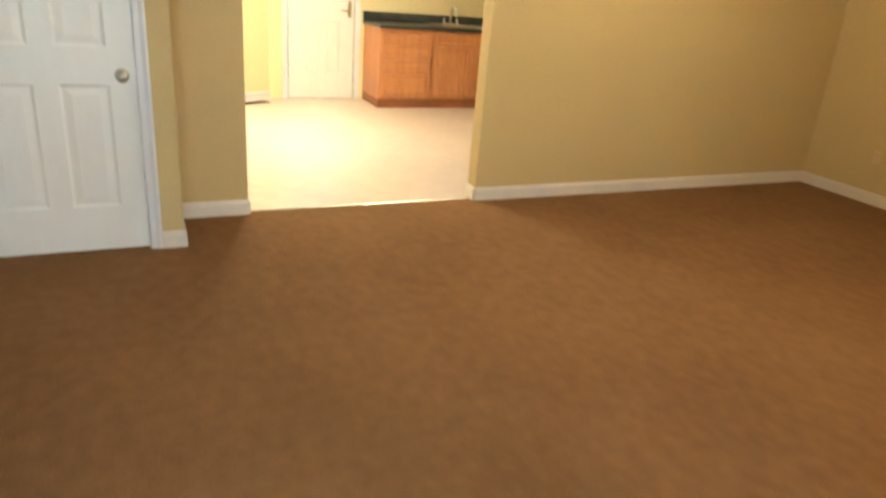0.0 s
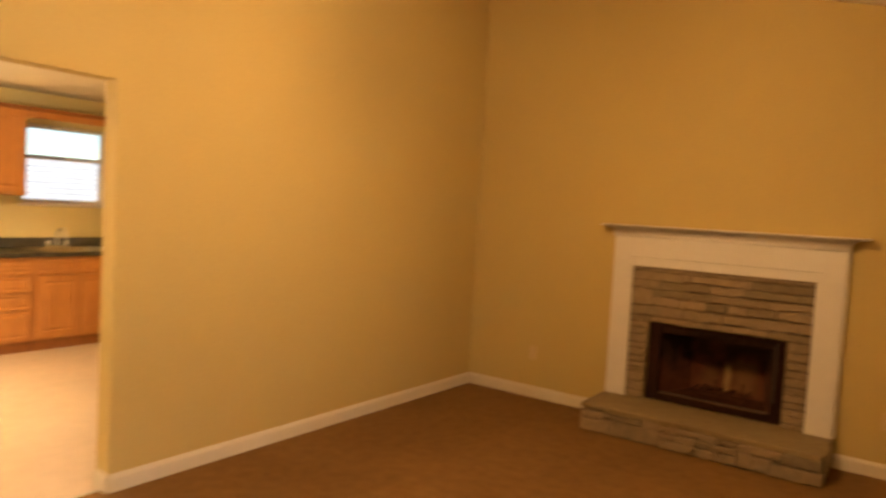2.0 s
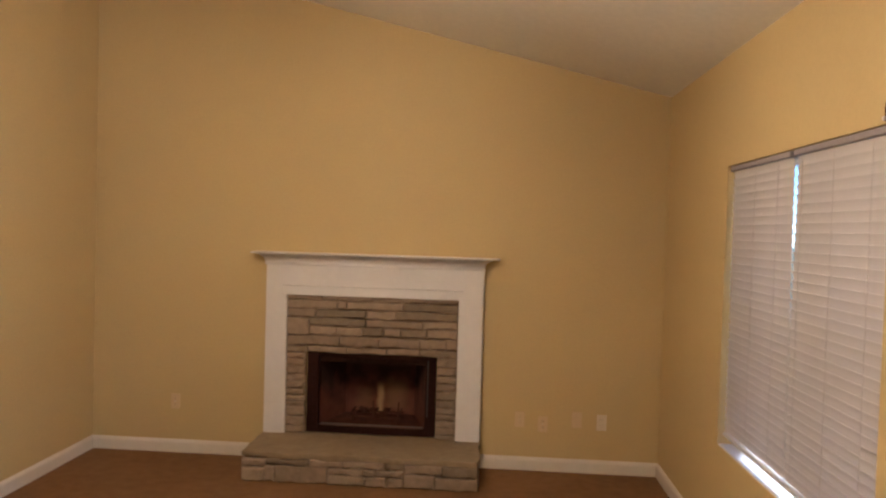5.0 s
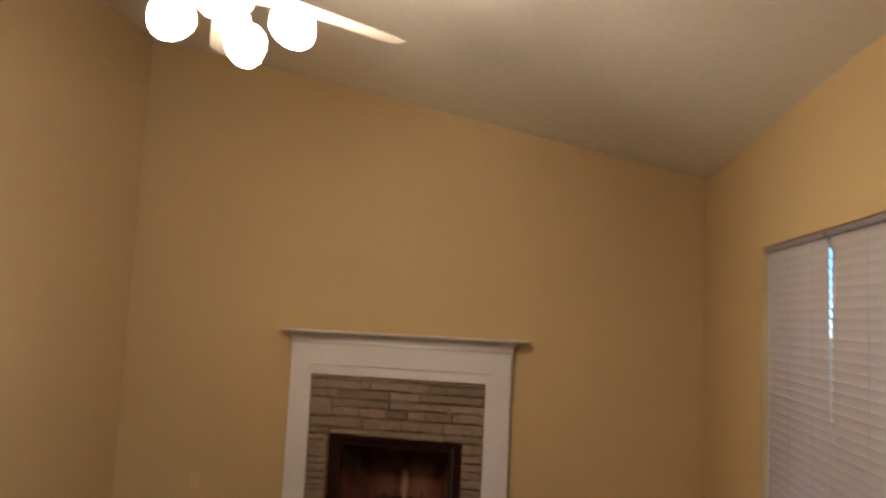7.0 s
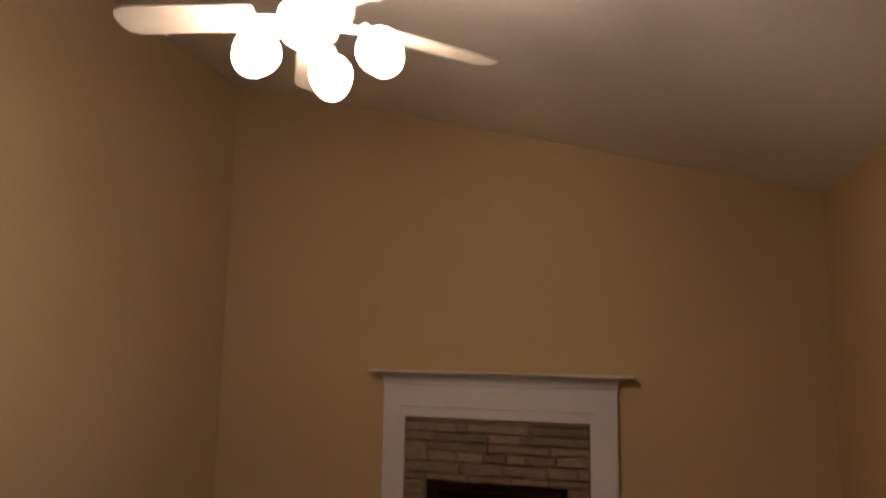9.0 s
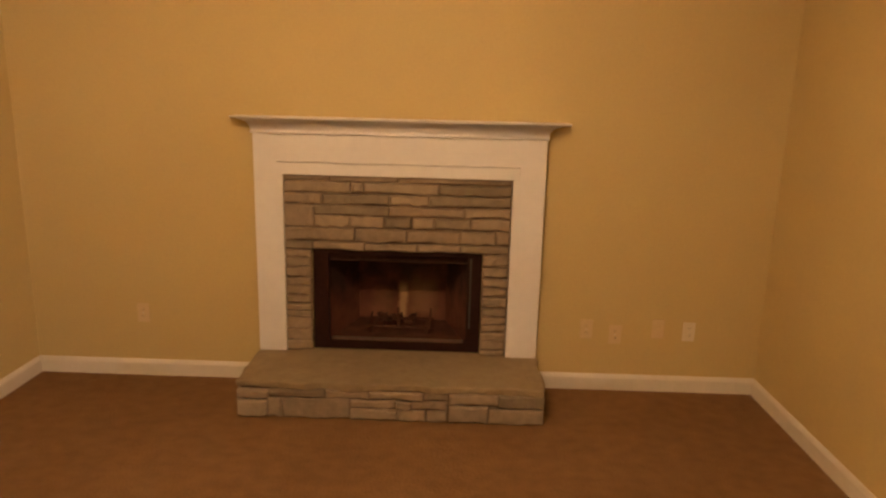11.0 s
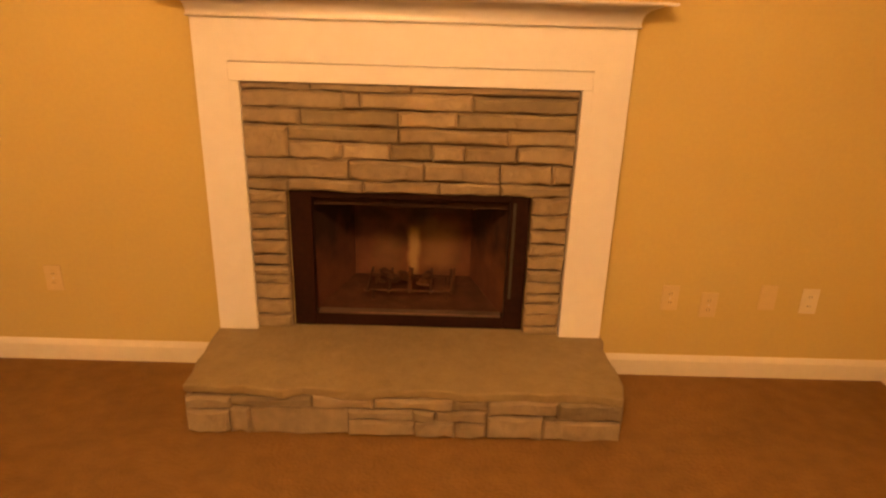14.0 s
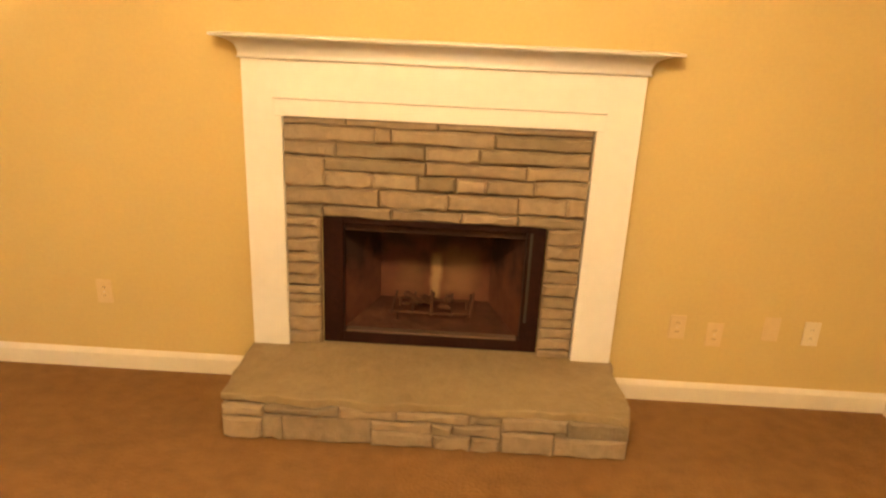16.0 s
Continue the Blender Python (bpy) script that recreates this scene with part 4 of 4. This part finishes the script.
def wall_cabinet(ya, yb, za, zb, doors, label):
    th = thing("wall_cabinet", (KX, (ya + yb) / 2, za), label, "cabinet", "kitchen wall cabinets")
    w, h = yb - ya, zb - za
    part("body", box((0.003, -w / 2, 0), (0.305, w / 2, h), 0.002), M_OAK, th)
    step = (w - 0.03) / doors
    for i in range(doors):
        a = -w / 2 + 0.015 + step * i
        face_leaf("door", th, a + 0.004, a + step - 0.004, 0.02, h - 0.02, 0.306)
    part("top_moulding", box((0.003, -w / 2, h), (0.345, w / 2 - 0.001, h + 0.035), 0.008), M_OAKDARK, th, "dark top moulding")
    return th


wall_cabinet(CAB_L, -2.15, 1.425, 2.225, 1, "honey oak wall cabinet beside the window")
wall_cabinet(-1.12, -0.61, 1.425, 2.225, 1, "honey oak wall cabinet past the window")
vl = thing("window_valance", (KX, -1.635, 2.155), "honey oak valance board over the sink window", "valance")
part("board", box((0.285, -0.512, 0.005), (0.305, 0.512, 0.07), 0.003), M_OAK, vl)
part("top_moulding", box((0.003, -0.512, 0.0705), (0.345, 0.512, 0.105), 0.008), M_OAKDARK, vl)


def yard_door():
    """White half glazed door, shut, with a lever handle."""
    th = tagged(new("door_2"), "closed white half glazed door to the yard", "door", kind="structure")
    a, b, h = -3.710, -2.955, 2.03
    ga, gb, gz0, gz1 = -3.600, -3.060, 1.125, 1.925
    x0, x1 = KX - 0.055, KX - 0.012
    leaf = part("leaf", wall_mesh("x", x0, x1, a, b, 0.012, h, [(ga, gb, gz0, gz1)]), M_DOOR, th)
    bm = bmesh.new()
    for lo, hi in (((ga - 0.025, gz0 - 0.025), (gb + 0.025, gz0)), ((ga - 0.025, gz1), (gb + 0.025, gz1 + 0.025)), ((ga - 0.025, gz0), (ga, gz1)), ((gb, gz0), (gb + 0.025, gz1))):
        box((x1, lo[0], lo[1]), (x1 + 0.012, hi[0], hi[1]), 0.004, bm)
    part("glazing_bead", bm, M_TRIM, leaf)
    p = part("pane", box((x0 + 0.02, ga + 0.001, gz0 + 0.001), (x0 + 0.024, gb - 0.001, gz1 - 0.001)), M_GLASS, leaf)
    p.visible_shadow = False
    part("glazing_bar", box((x0 + 0.026, ga, 1.645), (x1 + 0.004, gb, 1.675), 0.003), M_TRIM, leaf)
    for c in (-3.525, -3.285):
        wv = panel_front(0.20, 0.62, 0.008, [(-0.08, 0.08, 0.02, 0.60)], 0.01)
        o = part("panel", wv, M_DOOR, leaf)
        o.matrix_basis = pose(x1 + 0.0005, c + 0.08, 0.28, 0, 0, 90)
    pl = part("handle_plate", box((x1, -3.025, 0.93), (x1 + 0.008, -2.985, 1.11), 0.004), M_BRASS, th)
    bm = rod((x1 + 0.006, -3.005, 1.00), (x1 + 0.05, -3.005, 1.00), 0.009)
    rod((x1 + 0.048, -3.00, 1.00), (x1 + 0.048, -3.12, 1.005), 0.008, 0.006, bm=bm)
    part("lever", bm, M_BRASS, pl)
    prof = [(0, 0), (0, 0.016), (0.030, 0.012), (0.057, 0.008), (0.060, 0)]
    part("casing", sweep(prof, "z", 0.003, 2.105, lambda s, o, u: (KX + u, b + 0.015 + 0.060 - o, s)), M_TRIM, th)
    part("casing", sweep(prof, "z", 0.003, 2.105, lambda s, o, u: (KX + u, a - 0.015 - 0.060 + o, s)), M_TRIM, th)
    part("casing", sweep(prof, "y", a - 0.015, b + 0.015, lambda s, o, u: (KX + u, s, 2.105 - o)), M_TRIM, th)
    part("threshold", box((KX - 0.13, a, 0.0025), (KX + 0.01, b, 0.011), 0.003), M_STEEL, th)


yard_door()


def floor_register():
    th = thing("floor_register", (-5.715, -4.14, 0.003), "dark metal floor register beside the wall", "register")
    bm = bmesh.new()
    for lo, hi in (((-0.06, -0.16), (0.06, -0.14)), ((-0.06, 0.14), (0.06, 0.16)), ((-0.06, -0.14), (-0.045, 0.14)), ((0.045, -0.14), (0.06, 0.14))):
        box((*lo, 0), (*hi, 0.006), 0.002, bm)
    part("frame", bm, M_IRON, th)
    for i in range(13):
        part("slat", box((-0.045, -0.13 + 0.0215 * i, 0.0), (0.045, -0.118 + 0.0215 * i, 0.004)), M_IRON, th)
    th.rotation_euler = (0, 0, math.atan2(d.y, d.x) + math.pi / 2)


floor_register()


def pendant_light(x, y, z):
    th = thing("pendant_light", (x, y, z), "lit white glass bowl pendant over the dining area", "pendant lamp")
    part("canopy", lathe([(0, KCEIL - z), (0.06, KCEIL - z), (0.055, KCEIL - z - 0.02), (0, KCEIL - z - 0.03)], 20), M_BRASS, th, smooth=True)
    part("rod", rod((0, 0, 0.09), (0, 0, KCEIL - z - 0.025), 0.007), M_BRASS, th)
    part("holder", lathe([(0, 0.13), (0.03, 0.125), (0.05, 0.10), (0.055, 0.085), (0, 0.085)], 20), M_BRASS, th, smooth=True)
    part("bowl", lathe([(0.045, 0.086), (0.12, 0.074), (0.18, 0.045), (0.205, 0.012), (0.202, 0.002), (0.175, -0.028), (0.115, -0.053), (0.0, -0.064)], 32), M_PENDANT, th, "lit white glass bowl", smooth=True)


pendant_light(-4.12, -4.20, 1.955)
